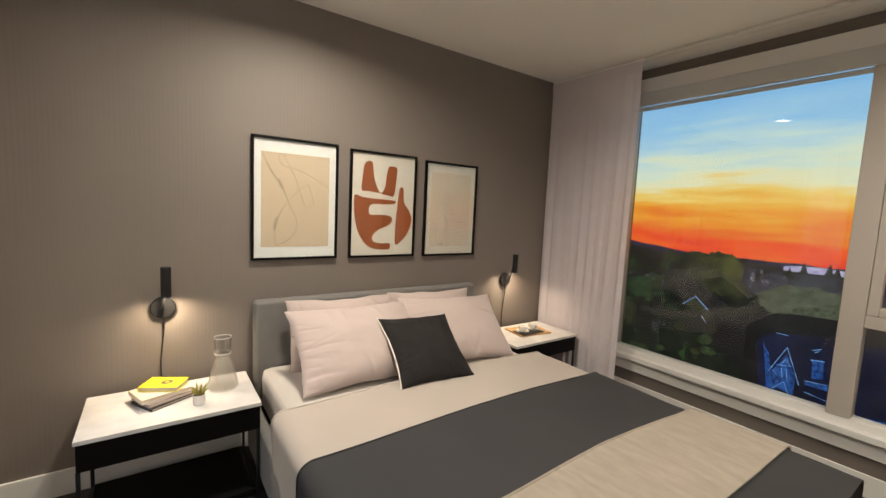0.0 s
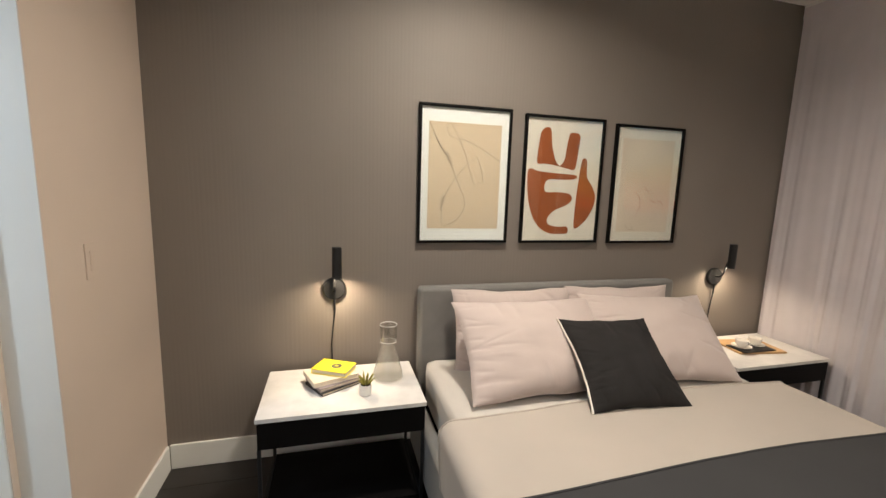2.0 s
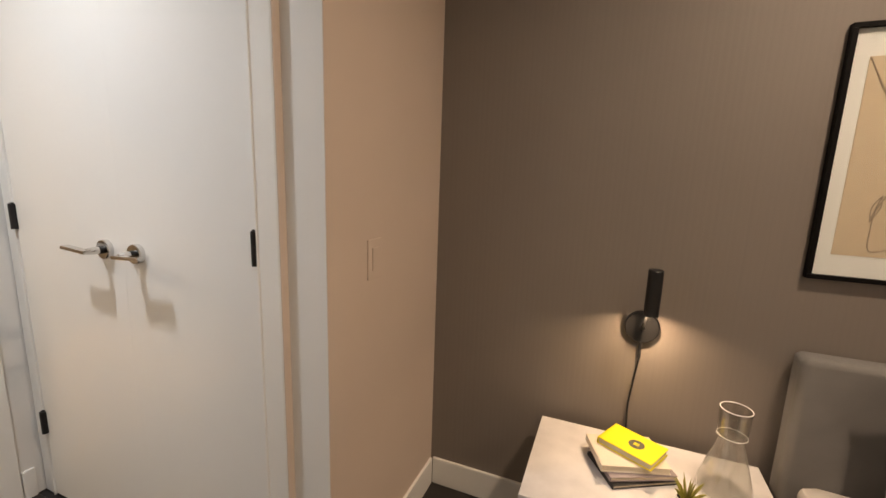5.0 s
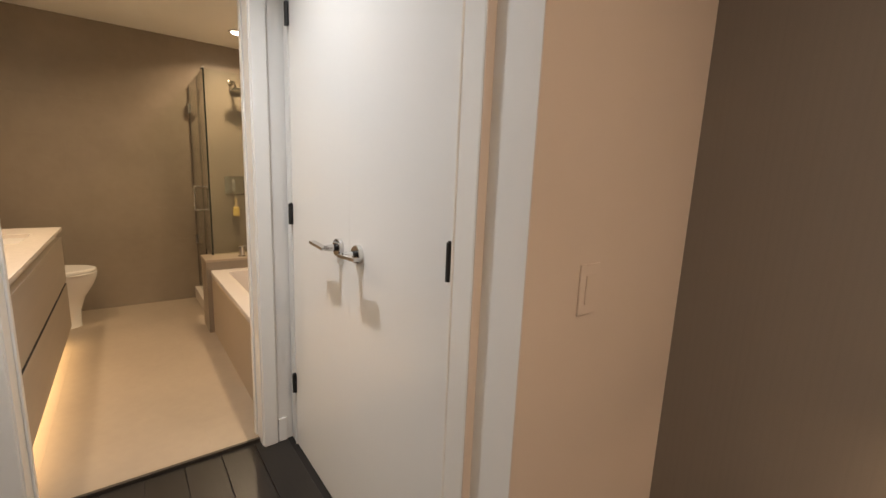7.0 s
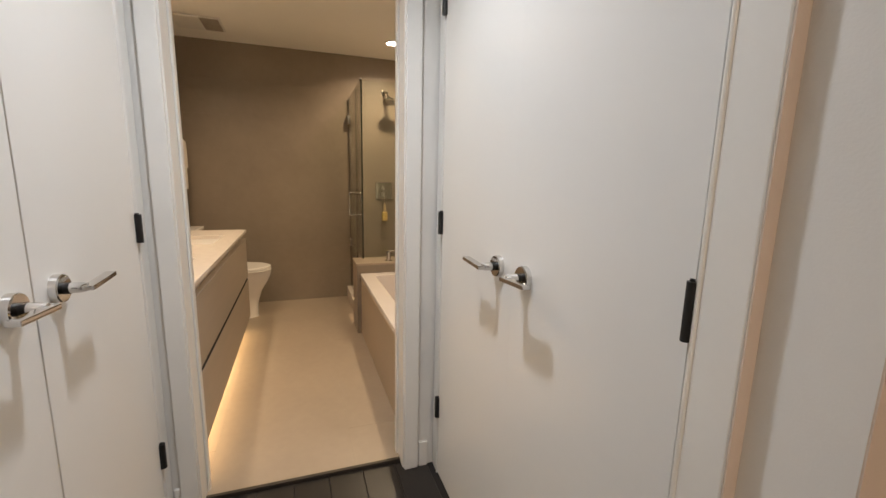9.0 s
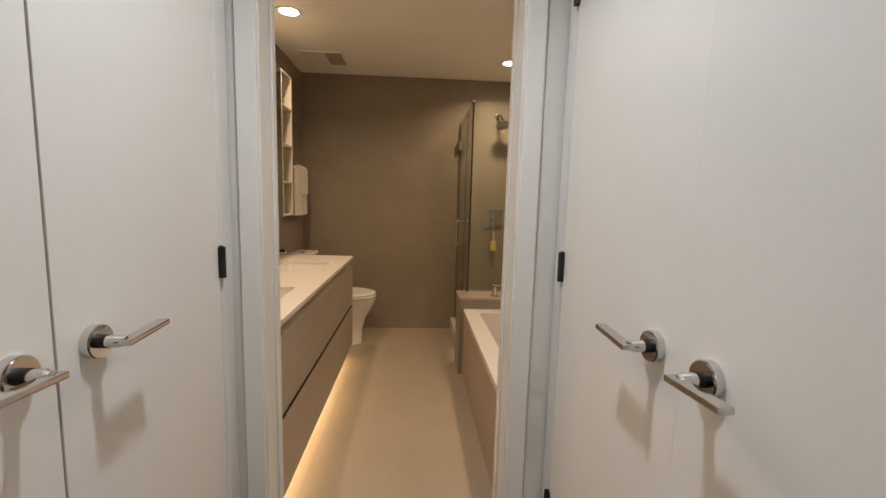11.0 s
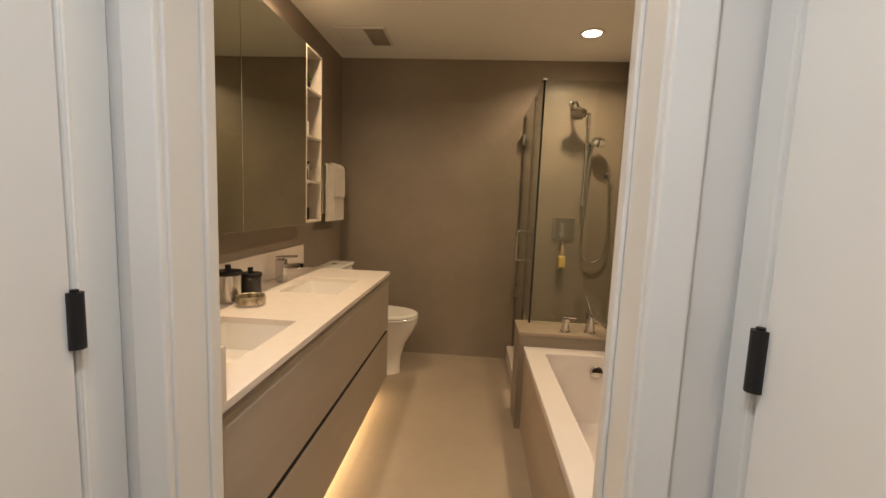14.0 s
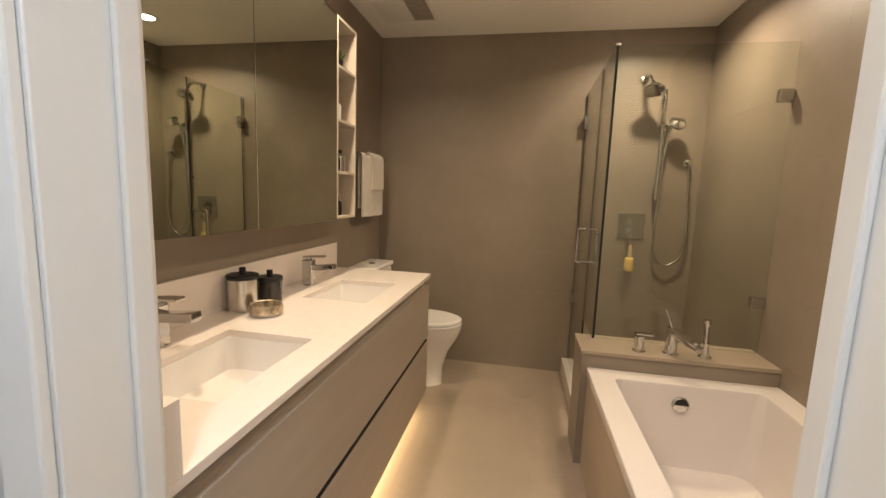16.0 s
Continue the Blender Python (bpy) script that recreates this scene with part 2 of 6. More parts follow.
# the carafe: clear glass with a faint frosting
M_FROST = glass("frosted_carafe_glass", (0.97, 0.97, 0.96), 0.08, 2.0)
_nt = M_FROST.node_tree
_d, _m = _nt.nodes.new("ShaderNodeBsdfTranslucent"), _nt.nodes.new("ShaderNodeMixShader")
_d.inputs[0].default_value, _m.inputs[0].default_value = (0.95, 0.93, 0.90, 1), 0.10
_o = _nt.nodes["Material Output"]
_nt.links.new(_o.inputs[0].links[0].from_socket, _m.inputs[1])
_nt.links.new(_d.outputs[0], _m.inputs[2])
_nt.links.new(_m.outputs[0], _o.inputs[0])

# the sheer curtain lets part of the light through
M_SHEER = mat("sheer_white_voile", (0.90, 0.85, 0.89), 0.9, var=0.05, scale=10, bump=0.2, bscale=500)
_nt = M_SHEER.node_tree
_tr, _tl, _mx, _mx2 = (_nt.nodes.new(k) for k in ("ShaderNodeBsdfTransparent", "ShaderNodeBsdfTranslucent", "ShaderNodeMixShader", "ShaderNodeMixShader"))
_tl.inputs[0].default_value = (0.82, 0.76, 0.78, 1)
_mx.inputs[0].default_value, _mx2.inputs[0].default_value = 0.32, 0.24
_nt.links.new(_nt.nodes["Principled BSDF"].outputs[0], _mx.inputs[1])
_nt.links.new(_tl.outputs[0], _mx.inputs[2])
_nt.links.new(_mx.outputs[0], _mx2.inputs[1])
_nt.links.new(_tr.outputs[0], _mx2.inputs[2])
_nt.links.new(_mx2.outputs[0], _nt.nodes["Material Output"].inputs[0])

# ---- mesh helpers ----


def bm_box(x0, x1, y0, y1, z0, z1, bevel=0.0, seg=2, bm=None):
    bm = bm or bmesh.new()
    x0, x1, y0, y1, z0, z1 = min(x0, x1), max(x0, x1), min(y0, y1), max(y0, y1), min(z0, z1), max(z0, z1)
    r = bmesh.ops.create_cube(bm, size=1.0)
    for v in r["verts"]:
        v.co = Vector(((x0 + x1) / 2 + v.co.x * (x1 - x0), (y0 + y1) / 2 + v.co.y * (y1 - y0), (z0 + z1) / 2 + v.co.z * (z1 - z0)))
    if bevel:
        es = list({e for v in r["verts"] for e in v.link_edges})
        bmesh.ops.bevel(bm, geom=es, offset=bevel, segments=seg, profile=0.5, affect="EDGES")
    return bm


def bm_lathe(profile, cx, cy, n=28, bm=None, axis="z", z0=0.0):
    """A turned body: profile of (radius, height)."""
    bm = bm or bmesh.new()
    rings = []
    for r, h in profile:
        ring = []
        for i in range(n):
            a = 2 * math.pi * i / n
            u, v = r * math.cos(a), r * math.sin(a)
            co = {"z": (cx + u, cy + v, z0 + h), "y": (cx + u, z0 + h, cy + v), "x": (z0 + h, cx + u, cy + v)}[axis]
            ring.append(bm.verts.new(co))
        rings.append(ring)
    for a, b in zip(rings, rings[1:]):
        for i in range(n):
            bm.faces.new((a[i], a[(i + 1) % n], b[(i + 1) % n], b[i]))
    for ring, r in ((rings[0], profile[0][0]), (rings[-1], profile[-1][0])):
        if r > 1e-4:
            bm.faces.new(ring)
    bmesh.ops.remove_doubles(bm, verts=[v for ring in rings for v in ring], dist=1e-5)
    bmesh.ops.recalc_face_normals(bm, faces=bm.faces)
    return bm


def bm_tube(points, radius, n=10, bm=None, flat=1.0):
    """A round bar along a line of points."""
    bm = bm or bmesh.new()
    pts = [Vector(p) for p in points]
    rings, up = [], None
    for i, p in enumerate(pts):
        d = (pts[min(i + 1, len(pts) - 1)] - pts[max(i - 1, 0)]).normalized()
        if up is None:
            up = d.orthogonal().normalized()
        up = (up - d * up.dot(d)).normalized()
        side = d.cross(up)
        r = radius[i] if isinstance(radius, (list, tuple)) else radius
        rings.append([bm.verts.new(p + up * (math.cos(2 * math.pi * k / n) * r) + side * (math.sin(2 * math.pi * k / n) * r * flat)) for k in range(n)])
    for a, b in zip(rings, rings[1:]):
        for k in range(n):
            bm.faces.new((a[k], a[(k + 1) % n], b[(k + 1) % n], b[k]))
    bm.faces.new(rings[0])
    bm.faces.new(rings[-1])
    bmesh.ops.recalc_face_normals(bm, faces=bm.faces)
    return bm


def curve_pts(ctrl, n=10):
    """A smooth line through control points."""
    c = [Vector(p) for p in ctrl]
    c = [2 * c[0] - c[1]] + c + [2 * c[-1] - c[-2]]
    out = []
    for i in range(1, len(c) - 2):
        p0, p1, p2, p3 = c[i - 1:i + 3]
        for k in range(n):
            t = k / n
            out.append(0.5 * ((2 * p1) + (p2 - p0) * t + (2 * p0 - 5 * p1 + 4 * p2 - p3) * t * t + (3 * p1 - p0 - 3 * p2 + p3) * t ** 3))
    out.append(c[-2])
    return out


def bm_sheet(fn, nu, nv, thick=0.0):
    """A grid surface fn(u, v) for u, v in 0..1; thick gives it a second side."""
    bm = bmesh.new()
    g = [[bm.verts.new(fn(i / nu, j / nv)) for j in range(nv + 1)] for i in range(nu + 1)]
    for i in range(nu):
        for j in range(nv):
            bm.faces.new((g[i][j], g[i + 1][j], g[i + 1][j + 1], g[i][j + 1]))
    if thick:
        bmesh.ops.recalc_face_normals(bm, faces=bm.faces)
        bmesh.ops.solidify(bm, geom=bm.faces[:], thickness=thick)
    return bm


def bm_poly(points, depth_vec, bm=None):
    """A flat outline made solid along depth_vec."""
    bm = bm or bmesh.new()
    a = [bm.verts.new(p) for p in points]
    b = [bm.verts.new(Vector(p) + Vector(depth_vec)) for p in points]
    bm.faces.new(a)
    bm.faces.new(list(reversed(b)))
    for i in range(len(a)):
        bm.faces.new((a[i], b[i], b[(i + 1) % len(a)], a[(i + 1) % len(a)]))
    bmesh.ops.recalc_face_normals(bm, faces=bm.faces)
    return bm


def mesh_of(bm, name, material, smooth):
    me = bpy.data.meshes.new(name)
    bm.to_mesh(me)
    bm.free()
    me.materials.append(material)
    if smooth:
        me.set_sharp_from_angle(angle=radians(38))
    return me


def part(name, bm, material, parent=None, label="", smooth=True):
    ob = new(name, mesh_of(bm, name, material, smooth))
    if smooth and len(ob.data.polygons) < 1500:     # broad flat sides stay flat beside their rounded edges
        wn = ob.modifiers.new("face_weights", "WEIGHTED_NORMAL")
        wn.keep_sharp, wn.weight = True, 60
    if parent is not None:
        at = parent.location if parent.parent is None else Vector((0, 0, 0))
        ob.parent = parent
        ob.matrix_parent_inverse = Matrix.Translation(-at)
    if label:
        ob["label"] = label
    return ob


def thing(name, at, label, category, group=""):
    ob = new(name)
    ob.location = at
    ob.empty_display_size = 0.05
    return tagged(ob, label, category, group)


def structure(name, bm, material, label="", category="", smooth=False):
    return tagged(part(name, bm, material, None, "", smooth), label or name.replace("_", " "), category or name.split("_")[0], "", "structure")


# ---- the shell: bedroom, passage and bathroom ----
ROOM_E, ROOM_S = 3.75, -3.65          # window wall, wall behind the camera
PN, PS = -0.686, -1.774               # passage walls
BW, BE = -1.405, -1.53                # wall with the bathroom door
END, BS, BN = -4.20, -2.265, 0.03     # bathroom walls
DOOR_TOP = 2.10

structure("wall_headboard", bm_box(-0.12, ROOM_E + 0.2, 0.0, 0.12, 0, CEIL), M_PAPER, "taupe ribbed wallcovering behind the bed", "wall")
w = structure("wall_switch", bm_box(-0.012, 0.009, PN + 0.0006, 0.0, 0, CEIL), M_WALL, "plain warm beige wall with a light switch", "wall")
part("wall_core", bm_box(-0.10, -0.0121, PN + 0.1001, -0.0005, 0, CEIL), M_WALL, w, smooth=False)
# out of view: these two walls are white to bounce light onto the ceiling
structure("wall_south", bm_box(-0.12, ROOM_E + 0.2, ROOM_S - 0.12, ROOM_S, 0, CEIL), M_HALL, "unseen bedroom wall, white to bounce light", "wall")
structure("wall_west", bm_box(-0.12, 0.0, ROOM_S, PS - 0.12, 0, CEIL), M_HALL, "unseen bedroom wall, white to bounce light", "wall")
# window wall round the opening
WY0, WY1, WZ0, WZ1 = -0.55, -3.05, 0.33, 2.33
wall_w = structure("wall_window", bm_box(ROOM_E, ROOM_E + 0.2, ROOM_S, 0.0, 0, WZ0), M_TAUPE, "taupe painted wall round the window", "wall")
for b in (bm_box(ROOM_E, ROOM_E + 0.2, ROOM_S, 0.0, WZ1, CEIL), bm_box(ROOM_E, ROOM_E + 0.2, WY0, 0.0, WZ0, WZ1), bm_box(ROOM_E, ROOM_E + 0.2, ROOM_S, WY1, WZ0, WZ1)):
    part("wall_panel", b, M_TAUPE, wall_w, smooth=False)
# passage walls with closet openings
XA, XB = -0.195, -1.325
XB_OF = {"north": XB, "south": -1.310}
for nm, y0, y1 in (("wall_passage_north", PN, PN + 0.10), ("wall_passage_south", PS - 0.10, PS)):
    w = structure(nm, bm_box(XA + 0.012, 0.0065 if y0 == PN else 0.0, y0, y1, 0, CEIL), M_HALL, "white passage wall round the closet doors", "wall")
    part("wall_panel", bm_box(BW, XB - 0.012, y0, y1, 0, CEIL), M_HALL, w, smooth=False)
    part("wall_panel", bm_box(XB - 0.012, XA + 0.012, y0, y1, DOOR_TOP + 0.012, CEIL), M_HALL, w, smooth=False)
    yb = y1 + 0.03 if y0 == PN else y0 - 0.03
    part("closet_back", bm_box(XB - 0.1, XA + 0.08, yb, yb + (0.02 if y0 == PN else -0.02), 0, DOOR_TOP + 0.1), M_HALL, w, smooth=False)
# wall with the bathroom doorway
DY0, DY1 = -0.843, -1.642
w = structure("wall_bath_door", bm_box(BE, BW, DY0 + 0.012, BN + 0.1, 0, CEIL), M_HALL, "white wall round the bathroom doorway", "wall")
part("wall_panel", bm_box(BE, BW, BS - 0.1, DY1 - 0.012, 0, CEIL), M_HALL, w, smooth=False)
part("wall_panel", bm_box(BE, BW, DY1 - 0.012, DY0 + 0.012, DOOR_TOP + 0.012, CEIL), M_HALL, w, smooth=False)
TILE_T = 0.004
wall_end = structure("wall_bath_end", bm_box(END - 0.12, END - TILE_T, BS - 0.1, BN + 0.1, 0, CEIL), M_GROUT, "taupe porcelain tiled bathroom wall", "wall")
wall_bn = structure("wall_bath_north", bm_box(END - TILE_T, BE, BN + TILE_T, BN + 0.1, 0, CEIL), M_GROUT, "taupe porcelain tiled wall over the bath", "wall")
wall_bs = structure("wall_bath_south", bm_box(END - TILE_T, BE, BS - 0.1, BS - TILE_T, 0, CEIL), M_GROUT, "taupe porcelain tiled wall behind the vanity", "wall")
structure("ceiling", bm_box(END - 0.12, ROOM_E + 0.2, ROOM_S - 0.12, 0.13, CEIL, CEIL + 0.15), M_CEIL, "smooth off-white painted ceiling", "ceiling")
floor = structure("floor", bm_box(BW - 0.06, ROOM_E + 0.2, ROOM_S - 0.12, 0.12, -0.12, -0.006), M_SUBFLOOR, "dark oak plank floor", "floor")
bath_floor = structure("floor_bath", bm_box(END - 0.12, BW - 0.06, BS - 0.1, BN + 0.1, -0.12, 0.0138), M_FGROUT, "beige porcelain tile floor", "floor")
structure("threshold", bm_box(BW - 0.062, BW - 0.045, DY1 + 0.001, DY0 - 0.001, -0.01, 0.017, 0.002), M_EDGING, "thin dark bronze tile edge strip at the doorway", "threshold")

# baseboards


def baseboard(x0, x1, y0, y1, h=0.122):
    bm = bm_box(x0, x1, y0, y1, 0.0, h, 0.004, 2)
    structure("baseboard", bm, M_TRIM, "flat white painted baseboard", "baseboard")


baseboard(0.0215, ROOM_E, -0.013, 0.0)
baseboard(0.009, 0.022, PN + 0.001, -0.0135)
baseboard(ROOM_E - 0.013, ROOM_E, ROOM_S, -0.014)
baseboard(0.0, 0.013, ROOM_S + 0.014, PS)
baseboard(0.0, ROOM_E - 0.014, ROOM_S, ROOM_S + 0.013)
baseboard(BW, BW + 0.012, -0.771, PN - 0.044)
baseboard(BW, BW + 0.012, PS + 0.044, -1.709)


def casing(name, bms, label):
    ob = structure(name, bms[0], M_TRIM, label, "trim")
    for b in bms[1:]:
        part("casing_board", b, M_TRIM, ob, smooth=False)


# closet casings, proud of the passage walls, with a rounded inner bead
DP = {"north": 0.018, "south": 0.041}
for side, yw, s in (("north", PN, -1), ("south", PS, 1)):
    yf = yw + s * DP[side]
    for xa, xb in ((XA + 0.004, XA + 0.080), (XB - 0.072, XB_OF[side] - 0.004)):
        yf = yw + s * (0.041 if side == "south" else 0.024 if xa > -0.5 else DP[side])
        bead = xa if xa > -0.5 else xb
        casing("trim_closet_" + side, [bm_box(xa, xb, yw, yf, 0, DOOR_TOP + 0.07, 0.004),
               bm_tube([(bead + (0.006 if xa > -0.5 else -0.006), yf, 0.0), (bead + (0.006 if xa > -0.5 else -0.006), yf, DOOR_TOP)], 0.004, 8)], "white closet door casing")
    if side == "north":            # a thin strip in the wall's beige covers the casing's outer edge
        part("casing_edge", bm_box(XA + 0.0803, XA + 0.0830, yw - 0.0235, yw - 0.0002, 0, DOOR_TOP + 0.07), M_WALL, bpy.data.objects["trim_closet_north"], smooth=False)
    casing("trim_closet_head_" + side, [bm_box(XB - 0.004, XA + 0.004, yw, yf, DOOR_TOP + 0.004, DOOR_TOP + 0.07, 0.004)], "white closet door head casing")
# bathroom casings, jambs and stops
for face, x0, x1 in (("passage", BW, BW + 0.016), ("bath", BE - 0.016, BE)):
    for ya, yb in ((DY0 + 0.005, -0.775), (DY1 - 0.005, -1.708)):
        casing("trim_bath_" + face, [bm_box(x0, x1, ya, yb, 0, DOOR_TOP + 0.085, 0.004)], "white bathroom doorway casing")
    casing("trim_bath_head_" + face, [bm_box(x0, x1, DY1 - 0.005, DY0 + 0.005, DOOR_TOP + 0.005, DOOR_TOP + 0.085, 0.004)], "white bathroom doorway head casing")
for ya, s in ((DY0, -1), (DY1, 1)):
    casing("trim_bath_jamb", [bm_box(BE, BW, ya - s * 0.012, ya, 0, DOOR_TOP, 0.002), bm_box(BE + 0.002, BE + 0.036, ya, ya + s * 0.009, 0, DOOR_TOP, 0.003)], "white doorway jamb with a stop")
casing("trim_bath_jamb", [bm_box(BE, BW, DY1 - 0.012, DY0 + 0.012, DOOR_TOP, DOOR_TOP + 0.012, 0.002)], "white doorway head jamb")

# ---- closet doors with black hinges and chrome levers ----


def lever(door, x, y, z, s, toward):
    """Round rose, short neck and a flat bar turned towards the hinge. s: the side the door faces in y."""
    rose = [(0.0, 0), (0.0305, 0), (0.0305, 0.014), (0.0285, 0.0165), (0.0, 0.0165)]
    if s < 0:
        rose = [(r, -hh) for r, hh in rose]
    h = part("lever_handle", bm_lathe(rose, x, z, 36, axis="y", z0=y), M_CHROME, door, "polished chrome lever handle")
    part("collar", bm_tube([(x, y + s * 0.016, z), (x, y + s * 0.027, z)], 0.0125, 20), M_BLACK, h, "black collar")
    part("neck", bm_tube([(x, y + s * 0.0265, z), (x, y + s * 0.046, z), (x + toward * 0.002, y + s * 0.057, z)], [0.0118, 0.0112, 0.0085], 16), M_CHROME, h)
    bm = bm_box(-0.010, 0.108, -0.0115, 0.0115, -0.0055, 0.0055, 0.002, 2)
    bm.transform(Matrix.Translation((x, y + s * 0.060, z)) @ Matrix.Rotation(radians(0 if toward > 0 else 180), 4, "Z") @ Matrix.Rotation(radians(-3), 4, "Y"))
    part("bar", bm, M_CHROME, h)


for side, yw, s in (("north", PN, -1), ("south", PS, 1)):
    yf = yw + s * DP[side]
    XM = -0.738 if side == "north" else -0.752
    gap = 0.0022 if side == "south" else 0.0
    for k, (xa, xb, hinge, hx) in enumerate(((XB_OF[side], XM - gap, XB_OF[side], -1), (XM + gap, XA, XA, 1))):
        door = structure("door_%s_%d" % (side, k + 1), bm_box(xa + (0.002 if k == 0 else 0), xb - (0.002 if k else 0), yf - s * 0.036, yf, 0.012, DOOR_TOP, 0.0025 if side == "south" else 0.0005, 2), M_DOOR,
                         "closed flat white closet door with chrome lever", "door", True)
        slim = side == "north" and k == 1
        hy, hr = (yf + s * 0.0085, 0.0072) if slim else (yf + s * 0.005, 0.0118)
        for z in (0.325, 1.120 if slim else 1.126, 1.942):
            hg = part("hinge", bm_tube([(hinge, hy, z - 0.045), (hinge, hy, z + 0.045)], hr, 16), M_BLACK, door, "black butt hinge")
            part("pin_tip", bm_tube([(hinge, hy, z + 0.045), (hinge, hy, z + 0.049)], hr * 0.5, 10), M_BLACK, hg)
        lever(door, XM + (-0.074 if k == 0 else 0.074), yf, 1.058, s, -1 if k == 0 else 1)

# ---- bedroom: window, blind, curtain ----
GX = ROOM_E + 0.03
win = structure("window_1", bm_box(GX - 0.035, GX + 0.05, WY1, WY0, WZ0, WZ0 + 0.055, 0.004), M_TRIM, "large white framed window with a sunset view", "window", True)
for b in (bm_box(GX - 0.035, GX + 0.05, WY1, WY0, WZ1 - 0.05, WZ1, 0.004), bm_box(GX - 0.035, GX + 0.05, WY0 - 0.06, WY0, WZ0, WZ1, 0.004), bm_box(GX - 0.035, GX + 0.05, WY1, WY1 + 0.06, WZ0, WZ1, 0.004),
          bm_box(GX - 0.04, GX + 0.055, -1.985, -1.885, WZ0 + 0.05, WZ1 - 0.05, 0.005), bm_box(GX - 0.034, GX + 0.049, WY1 + 0.06, -1.985, 0.88, 0.945, 0.004)):
    part("window_frame", b, M_VINYL, win)
# opening sash over the transom
for b in (bm_box(GX - 0.03, GX + 0.03, -2.03, -1.986, 0.947, 2.28, 0.004), bm_box(GX - 0.03, GX + 0.03, WY1 + 0.062, WY1 + 0.105, 0.947, 2.28, 0.004),
          bm_box(GX - 0.03, GX + 0.03, WY1 + 0.105, -2.03, 0.947, 0.99, 0.004), bm_box(GX - 0.03, GX + 0.03, WY1 + 0.105, -2.03, 2.02, 2.06, 0.004)):
    part("sash", b, M_VINYL, win)
for y0, y1, z0, z1 in ((-1.885, WY0 - 0.06, WZ0 + 0.055, WZ1 - 0.05), (WY1 + 0.06, -1.985, WZ0 + 0.055, 0.88), (WY1 + 0.06, -1.985, 0.945, WZ1 - 0.05)):
    p = part("pane", bm_box(GX + 0.008, GX + 0.014, y0, y1, z0, z1), M_PANE, win, smooth=False)
    p.visible_shadow = False
part("window_sill", bm_box(ROOM_E - 0.055, GX - 0.035, WY1 - 0.09, WY0 + 0.09, WZ0 - 0.025, WZ0 + 0.012, 0.006), M_TRIM, win)
part("apron", bm_box(ROOM_E - 0.018, ROOM_E, WY1 - 0.075, WY0 + 0.075, WZ0 - 0.115, WZ0 - 0.025, 0.004), M_TRIM, win)
part("head_casing", bm_box(ROOM_E - 0.02, ROOM_E, WY1 - 0.075, WY0 + 0.075, WZ1 - 0.015, WZ1 + 0.085, 0.004), M_TRIM, win)
for y0, y1 in ((WY0, WY0 + 0.075), (WY1 - 0.075, WY1)):
    part("side_casing", bm_box(ROOM_E - 0.02, ROOM_E, y0, y1, WZ0 + 0.012, WZ1 - 0.015, 0.004), M_TRIM, win)

blind = thing("roller_blind", (ROOM_E, -1.5, 2.18), "rolled-up pale grey roller blind at the window head", "blind")
M_BLIND = mat("grey_blind_fabric", (0.60, 0.60, 0.58), 0.8, var=0.04, bump=0.2, bscale=300)
part("cassette", bm_box(ROOM_E - 0.04, GX - 0.036, WY1 + 0.01, WY0 - 0.01, 2.215, 2.313, 0.012, 3), M_BLIND, blind)
part("hem_bar", bm_box(ROOM_E - 0.005, ROOM_E + 0.006, WY1 + 0.02, WY0 - 0.02, 2.185, 2.214, 0.004), M_BLIND, blind)

curtain = thing("sheer_curtain", (3.48, -0.4, 0.02), "sheer white curtain hanging in soft folds beside the window", "curtain")


def fold(u, v):
    y = -0.016 - 0.775 * u
    a = (0.0010 + 0.011 * v ** 1.6) * (0.8 + 0.9 * noise.noise((u * 4, v * 0.4, 1.0))) + 0.006 * max(0, u - 0.8) * 5
    ph = u * 2 * math.pi * 8 + 6.0 * noise.noise((u * 2.6, v * 0.5, 3.0))
    x = 3.492 + a * (math.sin(ph) + 0.3 * math.sin(2.3 * ph + 1.0)) + 0.012 * noise.noise((u * 4, v * 1.0, 5.0))
    return (x, y - 0.012 * v * math.sin(u * 23), 2.462 - v * 2.44)


part("voile", bm_sheet(fold, 220, 26, 0.002), M_SHEER, curtain)
part("header_tape", bm_box(3.4795, 3.4815, -0.785, -0.02, 2.395, 2.460, 0.0005), M_SHEER, curtain)
part("ceiling_track", bm_box(3.492, 3.532, -3.4, -0.01, 2.463, CEIL - 0.001, 0.003), M_TRIM, curtain)

# ---- bed ----
bed = thing("bed", (1.93, -1.15, 0.0), "low grey upholstered bed frame with a plain headboard", "bed")
part("headboard", bm_box(1.168, 2.690, -0.098, -0.016, 0.06, 0.850, 0.022, 4), M_UPHOL, bed)
for x0, x1, nm in ((1.130, 1.185, "side_rail"), (2.672, 2.727, "side_rail")):
    part(nm, bm_box(x0, x1, -2.20, -0.10, 0.055, 0.305, 0.02, 4), M_UPHOL, bed)
part("foot_rail", bm_box(1.186, 2.671, -2.20, -2.145, 0.055, 0.305, 0.02, 4), M_UPHOL, bed)
for x in (1.20, 2.62):
    for y in (-2.12, -0.18):
        part("leg", bm_box(x, x + 0.05, y, y + 0.05, 0.0, 0.06, 0.004), M_BLACK, bed)
part("slat_base", bm_box(1.187, 2.670, -2.144, -0.10, 0.20, 0.26), M_BLACKWOOD, bed)


